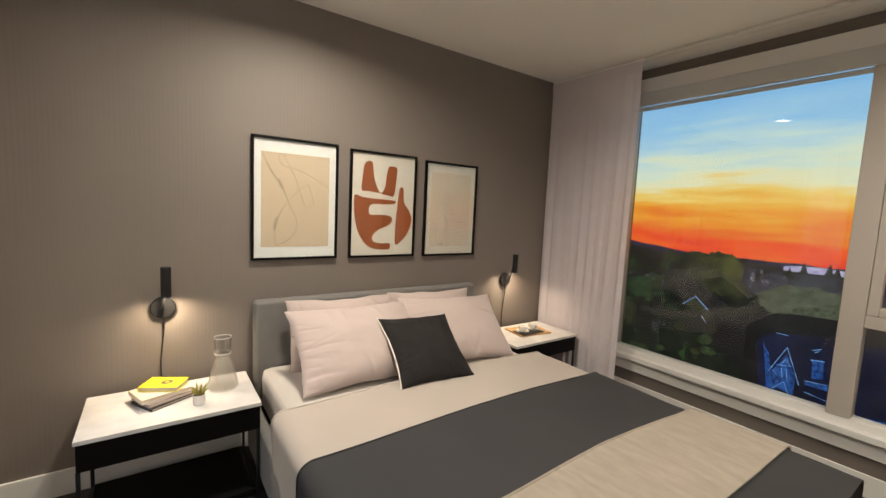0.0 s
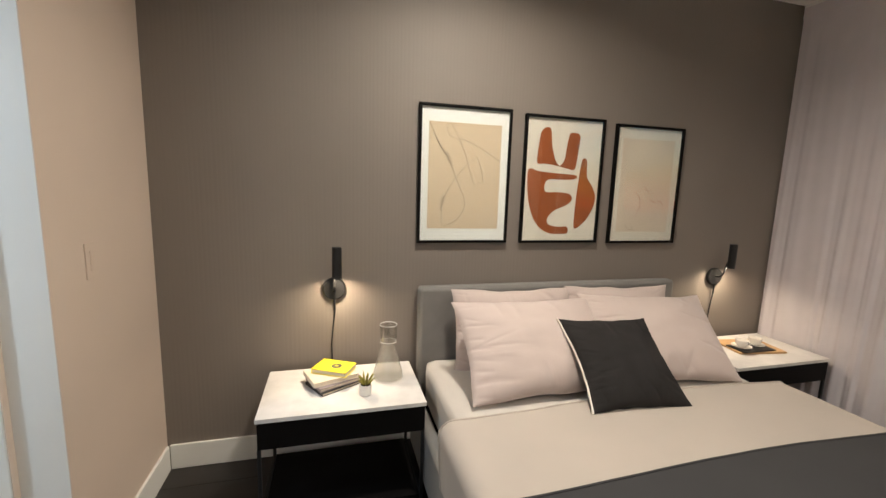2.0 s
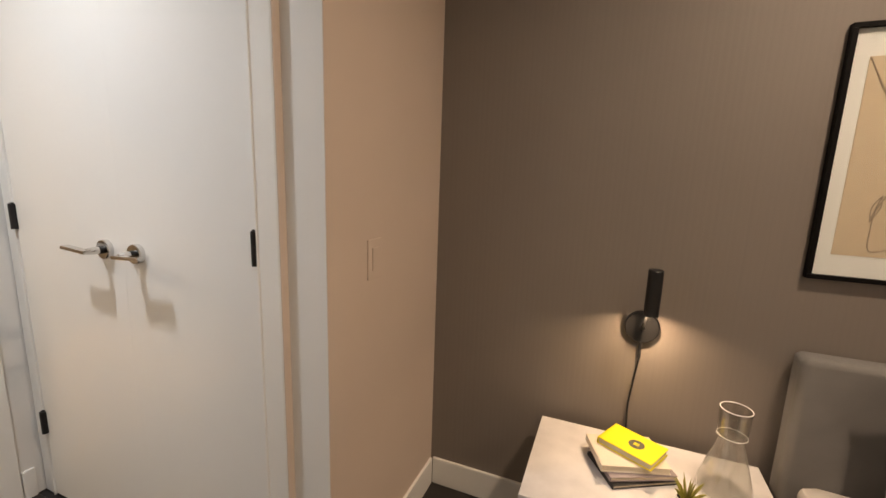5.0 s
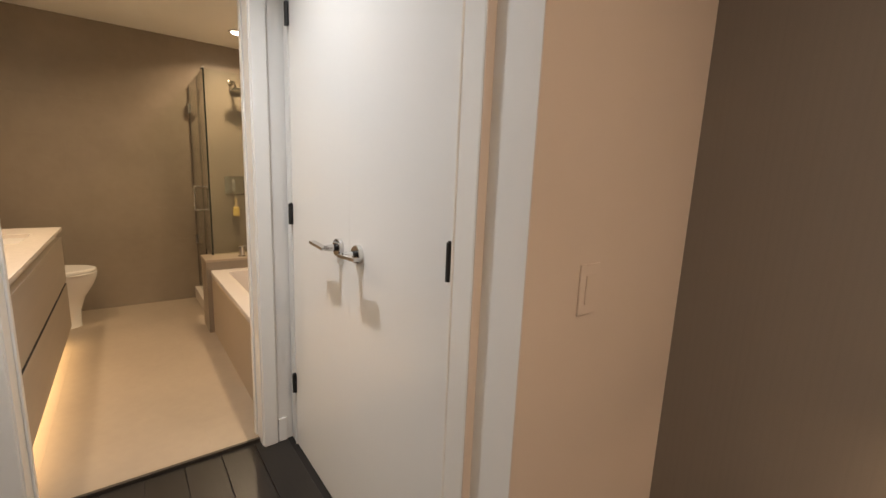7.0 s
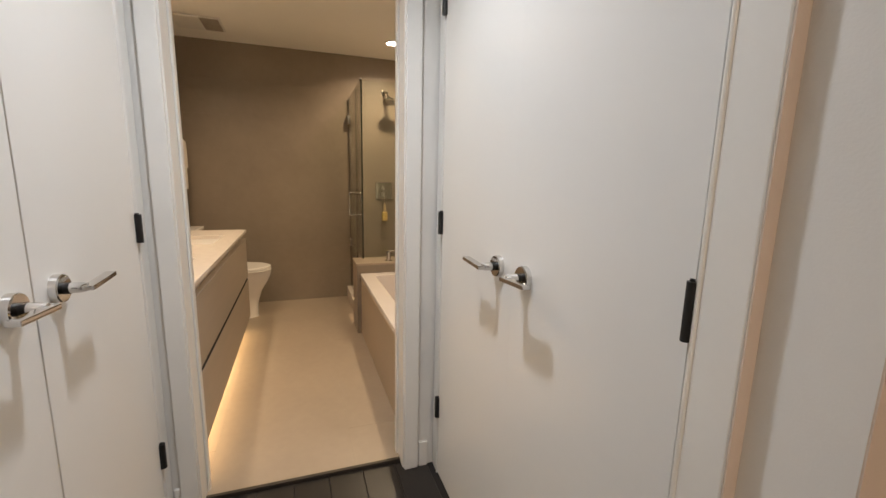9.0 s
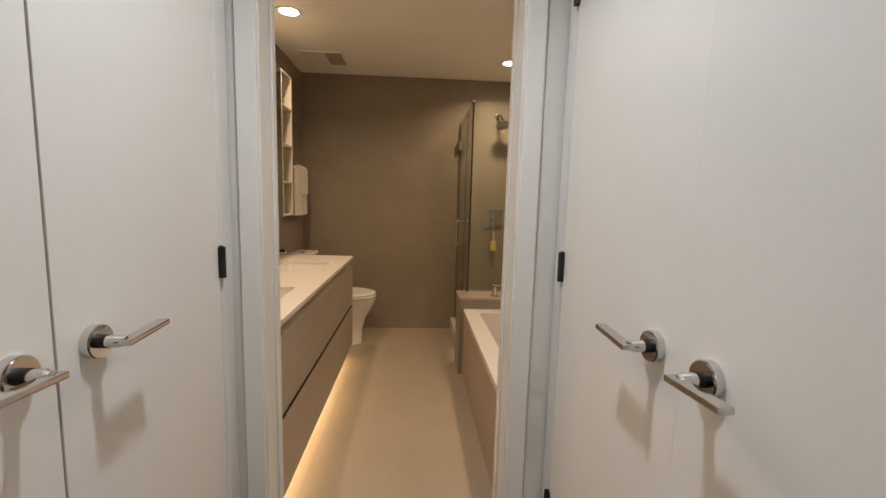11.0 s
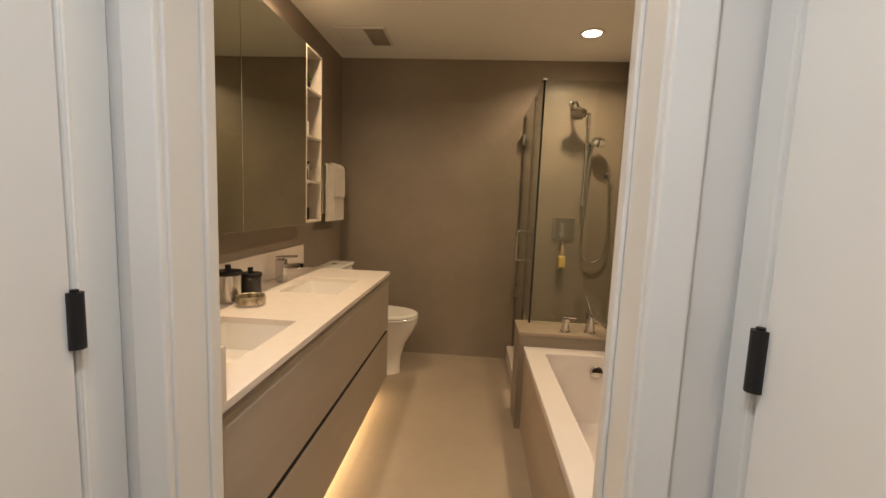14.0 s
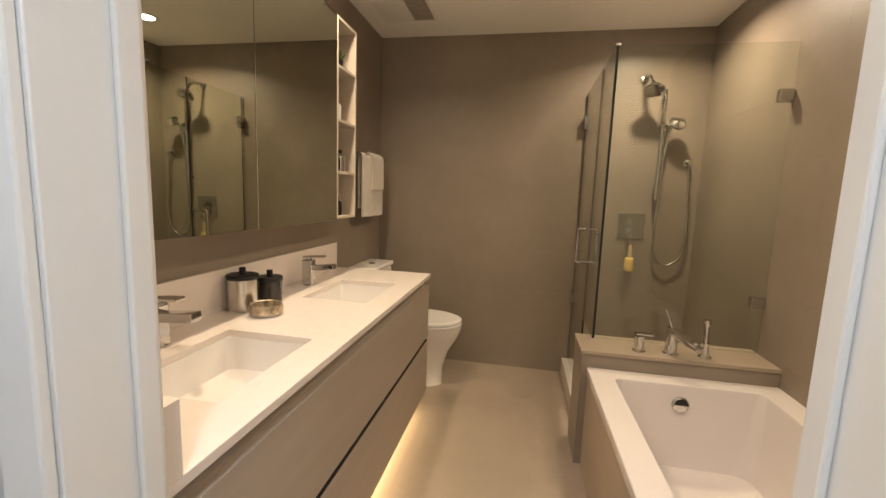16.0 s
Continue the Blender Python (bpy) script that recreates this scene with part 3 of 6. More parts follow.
def soft_box(x0, x1, y0, y1, z0, z1, r, amp, n=26):
    bm = bm_box(x0, x1, y0, y1, z0, z1)
    bmesh.ops.subdivide_edges(bm, edges=bm.edges[:], cuts=n, use_grid_fill=True)
    c = Vector(((x0 + x1) / 2, (y0 + y1) / 2, (z0 + z1) / 2))
    h = Vector(((x1 - x0) / 2, (y1 - y0) / 2, (z1 - z0) / 2))
    for v in bm.verts:
        d = v.co - c
        q = Vector([max(-h[i] + r, min(h[i] - r, d[i])) for i in range(3)])
        e = d - q
        if e.length > 1e-6:
            d = q + e.normalized() * min(r, e.length if (abs(e[0]) > 1e-6) + (abs(e[1]) > 1e-6) + (abs(e[2]) > 1e-6) < 2 else r)
        nn = noise.noise(v.co * 4.5) + 0.5 * noise.noise(v.co * 13)
        v.co = c + d + (e.normalized() if e.length > 1e-6 else Vector((0, 0, 1))) * amp * nn
    bmesh.ops.recalc_face_normals(bm, faces=bm.faces)
    return bm


mattress = part("mattress", soft_box(1.190, 2.668, -2.14, -0.102, 0.262, 0.495, 0.055, 0.004), M_SHEET, bed, "mattress in a white fitted sheet")


def drape(xl, xr, y0, y1, top, low, r, seed, amp, edge=0.0):
    """Cloth over the mattress with rounded shoulders and hanging sides."""
    hang, width, arc = top - r - low, xr - xl - 2 * r, math.pi * r / 2
    total = 2 * hang + width + 2 * arc

    def fn(u, v):
        s = u * total
        if s < hang:
            x, z, nx, nz = xl, low + s, -1, 0
        elif s < hang + arc:
            a = (s - hang) / r
            x, z, nx, nz = xl + r - r * math.cos(a), top - r + r * math.sin(a), -math.cos(a), math.sin(a)
        elif s < hang + arc + width:
            x, z, nx, nz = xl + r + s - hang - arc, top, 0, 1
        elif s < hang + 2 * arc + width:
            a = (s - hang - arc - width) / r
            x, z, nx, nz = xr - r + r * math.sin(a), top - r + r * math.cos(a), math.sin(a), math.cos(a)
        else:
            x, z, nx, nz = xr, top - r - (s - hang - 2 * arc - width), 1, 0
        y = y0 + (y1 - y0) * v
        if edge:
            y += edge * (1 - v) * noise.noise((x * 2.1, seed, 0.3))
        k = abs(x - (xl + xr) / 2) / ((xr - xl) / 2)
        n = amp * (noise.noise((x * 2.2, y * 2.2, seed)) + 0.45 * noise.noise((x * 6, y * 6, z * 6 + seed)))
        side = 0.012 * math.sin(y * 13 + seed) * max(0, (top - r - z) / max(hang, 0.01)) if z < top - r else 0
        crown = 0.012 * (1 - k * k) if nz > 0.5 else 0
        return (x + nx * (n + side), y, z + nz * n + crown)
    hem = bm_tube([Vector(fn(k / 120, 0.0)) for k in range(121)], 0.0045, 6)
    return bm_sheet(fn, 110, 50, 0.006), hem


cloth, hem = drape(1.118, 2.742, -0.715, -2.16, 0.522, 0.26, 0.05, 2.0, 0.006, 0.02)
duvet = part("duvet", cloth, M_DUVET)
part("hem", hem, M_DUVET, duvet, "stitched hem")
tagged(duvet, "pale beige duvet folded down over the mattress", "duvet")
cloth, hem = drape(1.106, 2.752, -1.13, -2.19, 0.534, 0.25, 0.052, 2.0, 0.006, 0.018)
coverlet = part("coverlet", cloth, M_COVER)
part("hem", hem, M_COVER, coverlet, "stitched hem")
tagged(coverlet, "charcoal grey cotton coverlet spread over the bed", "coverlet")
cloth, hem = drape(1.094, 2.762, -1.62, -1.985, 0.547, 0.30, 0.055, 2.0, 0.007, 0.022)
throw = part("throw", cloth, M_THROW)
part("hem", hem, M_THROW, throw, "stitched hem")
tagged(throw, "beige textured throw laid across the bed foot", "throw")


def pillow_mesh(w, h, t, seed, wr=0.010, pinch=0.07):
    bm = bmesh.new()
    n = 100
    rnd = random.Random(int(seed * 10))
    creases = []
    for k in range(34):
        side, a = rnd.randrange(4), rnd.uniform(-0.95, 0.95)
        u0, v0 = ((-1, a), (1, a), (a, -1), (a, 1))[side]
        du, dv = -u0 * rnd.uniform(0.3, 0.8) if abs(u0) == 1 else rnd.uniform(-0.35, 0.35), -v0 * rnd.uniform(0.3, 0.8) if abs(v0) == 1 else rnd.uniform(-0.35, 0.35)
        creases.append((u0, v0, du, dv, rnd.uniform(0.022, 0.05), rnd.uniform(0.5, 1.5) * (1 if rnd.random() < 0.6 else -0.7), rnd.choice((-1, 1, 0))))

    for k in range(9):
        a = -0.85 + k * 0.21 + rnd.uniform(-0.06, 0.06)
        creases.append((-1, a, rnd.uniform(0.22, 0.55), rnd.uniform(-0.22, 0.02), rnd.uniform(0.022, 0.036), rnd.uniform(0.8, 1.7), -1))

    def surf(i, j, sg):
        u, v = 2 * i / n - 1, 2 * j / n - 1
        x = w / 2 * u * (1 - pinch + pinch * v * v) + 0.006 * noise.noise((v * 2.5, seed, 3 * u))
        z = h / 2 * v * (0.920 + 0.080 * u * u) + 0.008 * noise.noise((u * 2.5, seed + 7, 2 * v))
        body = max(0, 1 - abs(u) ** 2.4) ** 0.55 * max(0, 1 - abs(v) ** 2.4) ** 0.55
        rim = min(1, 5 * min(1 - abs(u), 1 - abs(v)))
        d = wr * rim * (0.9 * noise.noise((u * 1.6, v * 1.6, seed)) + 0.5 * noise.noise((u * 3.4, v * 3.4, seed + 4)))
        for u0, v0, du, dv, cw, dep, which in creases:
            if which and which != sg:
                continue
            ln2 = du * du + dv * dv
            k = ((u - u0) * du + (v - v0) * dv) / ln2
            if -0.05 < k < 1:
                k1 = max(0, k)
                off = math.hypot(u - u0 - du * k1, v - v0 - dv * k1)
                d -= dep * wr * 0.75 * math.exp(-(off / cw) ** 2) * (1 - k1) * min(1, rim + 0.25)
        return Vector((x, sg * (t / 2 * body + d * (0.25 + body)), z))
    top = [[bm.verts.new(surf(i, j, -1)) for j in range(n + 1)] for i in range(n + 1)]
    bot = [[top[i][j] if i in (0, n) or j in (0, n) else bm.verts.new(surf(i, j, 1)) for j in range(n + 1)] for i in range(n + 1)]
    for i in range(n):
        for j in range(n):
            bm.faces.new((top[i][j], top[i + 1][j], top[i + 1][j + 1], top[i][j + 1]))
            bm.faces.new((bot[i][j], bot[i][j + 1], bot[i + 1][j + 1], bot[i + 1][j]))
    bmesh.ops.recalc_face_normals(bm, faces=bm.faces)
    return bm


def pillow(name, at, w, h, t, lean, roll, turn, seed, material, label, category, group):
    bm = pillow_mesh(w, h, t, seed, 0.007 if material is M_CUSH else 0.009, 0.12 if material is M_CUSH else 0.07)
    bm.transform(Matrix.Rotation(radians(turn), 4, "Z") @ Matrix.Rotation(radians(-lean), 4, "X") @ Matrix.Rotation(radians(roll), 4, "Y"))
    ob = part(name, bm, material)
    ob.location = at
    return tagged(ob, label, category, group)


PL = "pale beige linen pillow leaning on the headboard"
pillow("pillow", (1.620, -0.225, 0.655), 0.64, 0.42, 0.14, 14, 1, 0, 1.0, M_LINEN, PL, "pillow", "pillows on the bed")
pillow("pillow", (2.225, -0.225, 0.650), 0.64, 0.42, 0.14, 14, 1.5, 0, 2.0, M_LINEN, PL, "pillow", "pillows on the bed")
pillow("pillow", (1.616, -0.470, 0.672), 0.70, 0.46, 0.17, 45, 1, 2, 3.0, M_LINEN, "pale beige linen pillow in front of another", "pillow", "pillows on the bed")
pillow("pillow", (2.245, -0.470, 0.672), 0.68, 0.46, 0.17, 46, 2, -4, 4.0, M_LINEN, "pale beige linen pillow in front of another", "pillow", "pillows on the bed")
cush = pillow("cushion", (1.905, -0.655, 0.656), 0.43, 0.42, 0.15, 53, 2, -2, 5.0, M_CUSH, "black woven square cushion with ivory piping along one edge", "cushion", "")
edge = []
for k in range(33):
    v = 1 - 2 * k / 32
    edge.append(Vector((-0.43 / 2 * (0.880 + 0.120 * v * v) + 0.006 * noise.noise((v * 2.5, 5.0, -3)) - 0.002, 0.0, 0.42 / 2 * v + 0.008 * noise.noise((-2.5, 12.0, 2 * v)))))
bm = bm_tube(edge, 0.0042, 8)
bm.transform(Matrix.Translation((1.905, -0.655, 0.656)) @ Matrix.Rotation(radians(-2), 4, "Z") @ Matrix.Rotation(radians(-53), 4, "X") @ Matrix.Rotation(radians(2), 4, "Y"))
part("piping", bm, M_PIPING, cush, "ivory corded piping")

# ---- nightstands ----


def nightstand(x0, x1, label):
    y0, y1 = -0.465, -0.045
    ns = thing("nightstand", ((x0 + x1) / 2, (y0 + y1) / 2, 0), label, "nightstand", "nightstands beside the bed")
    part("tabletop", bm_box(x0, x1, y0, y1, 0.441, 0.459, 0.002), M_MARBLE, ns, "white marble tabletop")
    body = part("drawer_box", bm_box(x0 + 0.004, x1 - 0.004, y0 + 0.022, y1 - 0.004, 0.330, 0.440, 0.002), M_BLACKWOOD, ns)
    part("drawer_front", bm_box(x0 + 0.006, x1 - 0.006, y0 + 0.003, y0 + 0.021, 0.331, 0.439, 0.002), M_BLACKWOOD, body)
    for x in (x0 + 0.004, x1 - 0.020):
        for y in (y0 + 0.004, y1 - 0.020):
            part("leg", bm_box(x, x + 0.014, y, y + 0.014, 0.0, 0.330, 0.0015), M_BLACK, ns)
    for x in (x0 + 0.002, x1 - 0.020):
        part("stretcher", bm_box(x, x + 0.014, y0 + 0.019, y1 - 0.021, 0.022, 0.036, 0.0015), M_BLACK, ns)
    part("lower_shelf", bm_box(x0 + 0.019, x1 - 0.021, y0 + 0.006, y1 - 0.006, 0.020, 0.036, 0.0015), M_BLACKWOOD, ns)
    return ns


nightstand(0.468, 1.130, "black nightstand with a white marble top and books")
nightstand(2.790, 3.450, "black nightstand with a white marble top and tray")

# ---- bedside wall lamps ----


def wall_lamp(x):
    lamp = thing("wall_lamp", (x, 0.0, 0.84), "black wall lamp with a lit tubular head", "wall lamp", "bedside wall lamps")
    bx = x - 0.012
    part("backplate", bm_lathe([(0.0, -0.022), (0.050, -0.022), (0.053, -0.019), (0.053, -0.001)], bx, 0.843, 40, axis="y"), M_BLACK, lamp)
    part("arm", bm_tube(curve_pts([(bx, -0.022, 0.845), (bx, -0.05, 0.85), (bx, -0.072, 0.878), (x, -0.080, 0.945)], 8), 0.0055, 10), M_BLACK, lamp)
    head = part("head", bm_lathe([(0.0, 1.058), (0.019, 1.058), (0.0215, 1.055), (0.0215, 0.912), (0.0185, 0.912), (0.0175, 0.935), (0.0, 0.935)], x, -0.105, 32), M_BLACK, lamp)
    part("bulb", bm_lathe([(0.0, 0.930), (0.015, 0.930), (0.015, 0.934), (0.0, 0.934)], x, -0.105, 20), M_BULB, head, "glowing lamp bulb")
    cord = curve_pts([(bx, -0.020, 0.795), (bx + 0.002, -0.016, 0.74), (bx - 0.006, -0.013, 0.66), (bx - 0.014, -0.012, 0.56), (bx - 0.012, -0.012, 0.46), (bx - 0.02, -0.012, 0.33), (bx - 0.13, -0.02, 0.20), (bx - 0.16, -0.02, 0.12)], 8)
    part("cord", bm_tube(cord, 0.0032, 8), M_BLACK, lamp)
    part("cord_grip", bm_tube([(bx, -0.018, 0.79), (bx + 0.001, -0.017, 0.735)], 0.0055, 8), M_BLACK, lamp)


for x, _ in LAMPS:
    wall_lamp(x)

# ---- framed prints ----


def framed_print(x0, x1, z0, z1, label):
    th = thing("framed_print", ((x0 + x1) / 2, -0.012, z0), label, "picture", "prints over the bed")
    f = 0.013
    for b in (bm_box(x0, x1, -0.024, -0.001, z0, z0 + f, 0.0015), bm_box(x0, x1, -0.024, -0.001, z1 - f, z1, 0.0015),
              bm_box(x0, x0 + f, -0.024, -0.001, z0 + f, z1 - f, 0.0015), bm_box(x1 - f, x1, -0.024, -0.001, z0 + f, z1 - f, 0.0015)):
        part("frame_bar", b, M_BLACKWOOD, th)
    part("glazing", bm_box(x0 + f + 0.0003, x1 - f - 0.0003, -0.0190, -0.0175, z0 + f + 0.0003, z1 - f - 0.0003), M_PANE, th, smooth=False).visible_shadow = False
    return th


def ink_line(th, pts, r, material):
    part("drawn_line", bm_tube(curve_pts(pts, 9), r, 6), material, th)


P1, P2, P3 = (1.163, 1.643, 1.064, 1.742), (1.720, 2.190, 1.062, 1.730), (2.264, 2.718, 1.058, 1.716)


def at_print(P, u, v, y=-0.0125):
    return (P[0] + (P[1] - P[0]) * u, y, P[3] - (P[3] - P[2]) * v)


def smooth_shape(P, pts, y, n=8):
    loop = pts[-1:] + pts + pts[:2]
    out = []
    for i in range(1, len(loop) - 2):
        p0, p1, p2, p3 = (Vector(q) for q in loop[i - 1:i + 3])
        for k in range(n):
            t = k / n
            out.append(0.5 * ((2 * p1) + (p2 - p0) * t + (2 * p0 - 5 * p1 + 4 * p2 - p3) * t * t + (3 * p1 - p0 - 3 * p2 + p3) * t ** 3))
    return [at_print(P, q.x, q.y, y) for q in out]


th = framed_print(*P1, "black framed line drawing on sand-coloured paper")
part("mat_board", bm_box(P1[0] + 0.013, P1[1] - 0.013, -0.010, -0.002, P1[2] + 0.013, P1[3] - 0.013), M_MATBOARD, th, smooth=False)
a, b = at_print(P1, 0.105, 0.122), at_print(P1, 0.892, 0.893)
part("print_ground", bm_box(a[0], b[0], -0.0115, -0.010, b[2], a[2]), M_SAND, th, smooth=False)
STROKE = [(0.106, 0.124), (0.214, 0.27), (0.327, 0.386), (0.409, 0.53), (0.504, 0.673), (0.491, 0.761), (0.408, 0.836), (0.298, 0.87), (0.261, 0.857), (0.256, 0.783),
          (0.262, 0.71), (0.312, 0.62), (0.358, 0.561), (0.471, 0.456), (0.605, 0.373), (0.644, 0.381), (0.703, 0.524), (0.677, 0.547), (0.615, 0.555), (0.576, 0.512),
          (0.494, 0.34), (0.418, 0.224), (0.361, 0.152), (0.33, 0.128), (0.298, 0.152), (0.314, 0.205), (0.374, 0.231), (0.507, 0.247), (0.704, 0.308), (0.888, 0.385)]
ink_line(th, [at_print(P1, u, v, -0.0116) for u, v in STROKE], 0.0015, M_INK)
ink_line(th, [at_print(P1, u, v, -0.0116) for u, v in ((0.112, 0.128), (0.20, 0.262), (0.30, 0.368), (0.34, 0.40))], 0.0014, M_INK)
for u, v, lean in ((0.322, 0.382, 0.014), (0.262, 0.70, -0.008)):
    c = at_print(P1, u, v, -0.0117)
    for k in (-1, 0, 1):
        part("drawn_knot", bm_tube(curve_pts([(c[0] - lean, c[1], c[2] + 0.036), (c[0] + 0.009 * k, c[1], c[2] + 0.004), (c[0] + lean, c[1], c[2] - 0.036)], 6), 0.0014, 6), M_INK, th)
    part("drawn_knot", bm_tube([(c[0] - lean * 0.5, c[1], c[2] + 0.018), (c[0], c[1], c[2]), (c[0] + lean * 0.5, c[1], c[2] - 0.018)], [0.001, 0.0065, 0.001], 8, flat=0.15), M_INK, th)

th = framed_print(*P2, "black framed print with rust-coloured cut-out shapes")
part("print_ground", bm_box(P2[0] + 0.013, P2[1] - 0.013, -0.010, -0.002, P2[2] + 0.013, P2[3] - 0.013), M_CANVAS, th, smooth=False)
SHAPES = [
    [(0.17, 0.36), (0.18, 0.22), (0.20, 0.13), (0.26, 0.09), (0.32, 0.11), (0.34, 0.22), (0.39, 0.33), (0.45, 0.38), (0.51, 0.33), (0.53, 0.22), (0.56, 0.13), (0.62, 0.12), (0.69, 0.14), (0.68, 0.26), (0.65, 0.40), (0.55, 0.40), (0.40, 0.38), (0.27, 0.37)],
    [(0.07, 0.42), (0.20, 0.43), (0.40, 0.44), (0.66, 0.45), (0.66, 0.48), (0.50, 0.49), (0.34, 0.49), (0.28, 0.53), (0.30, 0.59), (0.45, 0.59), (0.59, 0.60), (0.64, 0.64), (0.58, 0.69), (0.42, 0.74), (0.34, 0.80), (0.36, 0.85), (0.48, 0.87), (0.60, 0.87), (0.61, 0.92), (0.52, 0.93), (0.36, 0.92), (0.22, 0.86), (0.12, 0.74), (0.07, 0.58)],
    [(0.74, 0.33), (0.80, 0.33), (0.82, 0.46), (0.90, 0.54), (0.95, 0.63), (0.91, 0.74), (0.82, 0.83), (0.70, 0.88), (0.69, 0.72), (0.71, 0.50)],
]
for sh in SHAPES:
    part("cut_out_shape", bm_poly(smooth_shape(P2, sh, -0.010), (0, -0.0012, 0)), M_RUST, th, smooth=False)

th = framed_print(*P3, "black framed print with faint rose strokes")
part("mat_board", bm_box(P3[0] + 0.013, P3[1] - 0.013, -0.010, -0.002, P3[2] + 0.013, P3[3] - 0.013), M_CANVAS, th, smooth=False)
a, b = at_print(P3, 0.12, 0.11), at_print(P3, 0.88, 0.90)
part("print_ground", bm_box(a[0], b[0], -0.0115, -0.010, b[2], a[2]), mat("pale_rose_ground", (0.70, 0.575, 0.46), 0.75, var=0.08, scale=5), th, smooth=False)
for l, m in (([(0.36, 0.56), (0.42, 0.60), (0.44, 0.68), (0.38, 0.78)], M_PINKINK), ([(0.58, 0.62), (0.66, 0.64), (0.74, 0.63), (0.80, 0.67)], M_PINKINK), ([(0.24, 0.84), (0.30, 0.88), (0.36, 0.88), (0.33, 0.85)], M_INK), ([(0.48, 0.50), (0.55, 0.55), (0.60, 0.53)], M_PINKINK)):
    ink_line(th, [at_print(P3, u, v, -0.0116) for u, v in l], 0.0017, m)

# ---- on the first nightstand: books, plant, carafe ----


def book(at, w, d, h, turn, cover, label):
    bk = thing("book", at, label, "book", "stacked books")
    rot = Matrix.Translation(at) @ Matrix.Rotation(radians(turn), 4, "Z")

    def add(nm, b, m):
        b.transform(rot)
        return part(nm, b, m, bk)
    add("page_block", bm_box(-w / 2 + 0.003, w / 2 - 0.004, -d / 2 + 0.003, d / 2 - 0.003, 0.003, h - 0.003), M_PAPERS)
    add("cover_board", bm_box(-w / 2, w / 2, -d / 2, d / 2, 0, 0.003, 0.0008, 1), cover)
    add("cover_board", bm_box(-w / 2, w / 2, -d / 2, d / 2, h - 0.003, h, 0.0008, 1), cover)
    add("spine", bm_box(-w / 2 - 0.001, -w / 2 + 0.003, -d / 2, d / 2, 0.0, h, 0.0008, 1), cover)
    return bk, rot


Z0 = 0.459
book((0.762, -0.222, Z0), 0.205, 0.150, 0.013, 30, M_BLACK, "dark covered book at the bottom of the stack")
book((0.760, -0.216, Z0 + 0.0132), 0.200, 0.148, 0.015, 26, M_COVERGREY, "mauve grey book in the stack")
book((0.745, -0.208, Z0 + 0.0284), 0.20, 0.150, 0.021, 20, M_COVERCREAM, "thick cream book in the stack")
bk, rot = book((0.760, -0.195, Z0 + 0.0496), 0.165, 0.115, 0.022, -28, M_YELLOW, "bright yellow book on top of the stack")
b = bm_lathe([(0.0, 0.0), (0.023, 0.0), (0.023, 0.0006), (0.0, 0.0006)], 0.012, 0.0, 24)
b.transform(rot @ Matrix.Translation((0, 0, 0.022)))
part("cover_emblem", b, mat("dark_grey_print", (0.10, 0.09, 0.06), 0.5), bk, "dark oval emblem")
for k in range(3):
    b = bm_box(-0.008, 0.008, -0.0016, 0.0016, 0.0, 0.0003)
    b.transform(rot @ Matrix.Translation((0.012, 0.005 - 0.005 * k, 0.0227)))
    part("emblem_bar", b, M_YELLOW, bk)

plant = thing("potted_plant", (0.888, -0.345, Z0), "tiny spiky plant in a white pot on marble", "plant")
part("pot", bm_lathe([(0.0, 0), (0.023, 0), (0.0255, 0.003), (0.0265, 0.046), (0.0245, 0.046), (0.0235, 0.040)], 0.888, -0.345, 30, z0=Z0), M_POT, plant)
part("soil", bm_lathe([(0.0, 0.043), (0.012, 0.042), (0.0236, 0.040)], 0.888, -0.345, 20, z0=Z0), M_SOIL, plant)
rng = random.Random(4)
for k in range(17):
    a, tilt, ln = k * 2.4, 0.25 + 0.75 * (k / 17), 0.050 + 0.014 * rng.random()
    d = Vector((math.cos(a) * math.sin(tilt), math.sin(a) * math.sin(tilt), math.cos(tilt)))
    base = Vector((0.888, -0.345, Z0 + 0.040)) + Vector((d.x, d.y, 0)) * 0.006
    part("leaf", bm_tube([base, base + d * ln * 0.4, base + d * ln * 0.75 + Vector((0, 0, 0.002)), base + d * ln], [0.003, 0.0045, 0.003, 0.0004], 6, flat=0.45), M_LEAF, plant)

carafe = thing("glass_carafe", (1.000, -0.215, Z0), "clear glass conical carafe with a tumbler on its neck", "carafe")
K = 1.2
part("flask", bm_lathe([(K * r, K * h) for r, h in [(0.0, 0.003), (0.054, 0.003), (0.058, 0.008), (0.055, 0.03), (0.040, 0.085), (0.027, 0.128), (0.024, 0.142), (0.030, 0.150), (0.029, 0.152), (0.022, 0.143), (0.025, 0.127), (0.038, 0.084), (0.053, 0.030), (0.054, 0.009), (0.0, 0.007)]], 1.0, -0.215, 44, z0=Z0), M_FROST, carafe)
# opaque pale colour paints the glint along the tumbler's rims
M_EDGE = mat("painted_rim_glint", (0.72, 0.72, 0.70), 0.12, var=0.05)
tumbler = part("tumbler", bm_lathe([(K * r, K * h) for r, h in [(0.0290, 0.146), (0.0310, 0.150), (0.0325, 0.214), (0.0305, 0.214), (0.0285, 0.158), (0.0, 0.156)]], 1.0, -0.215, 40, z0=Z0), M_GLASS, carafe)
for r_, h_ in ((0.0315, 0.215), (0.0300, 0.149)):
    part("rim", bm_tube([(1.0 + K * r_ * math.cos(2 * math.pi * k / 40), -0.215 + K * r_ * math.sin(2 * math.pi * k / 40), Z0 + K * h_) for k in range(41)], 0.0014, 8), M_EDGE, tumbler)

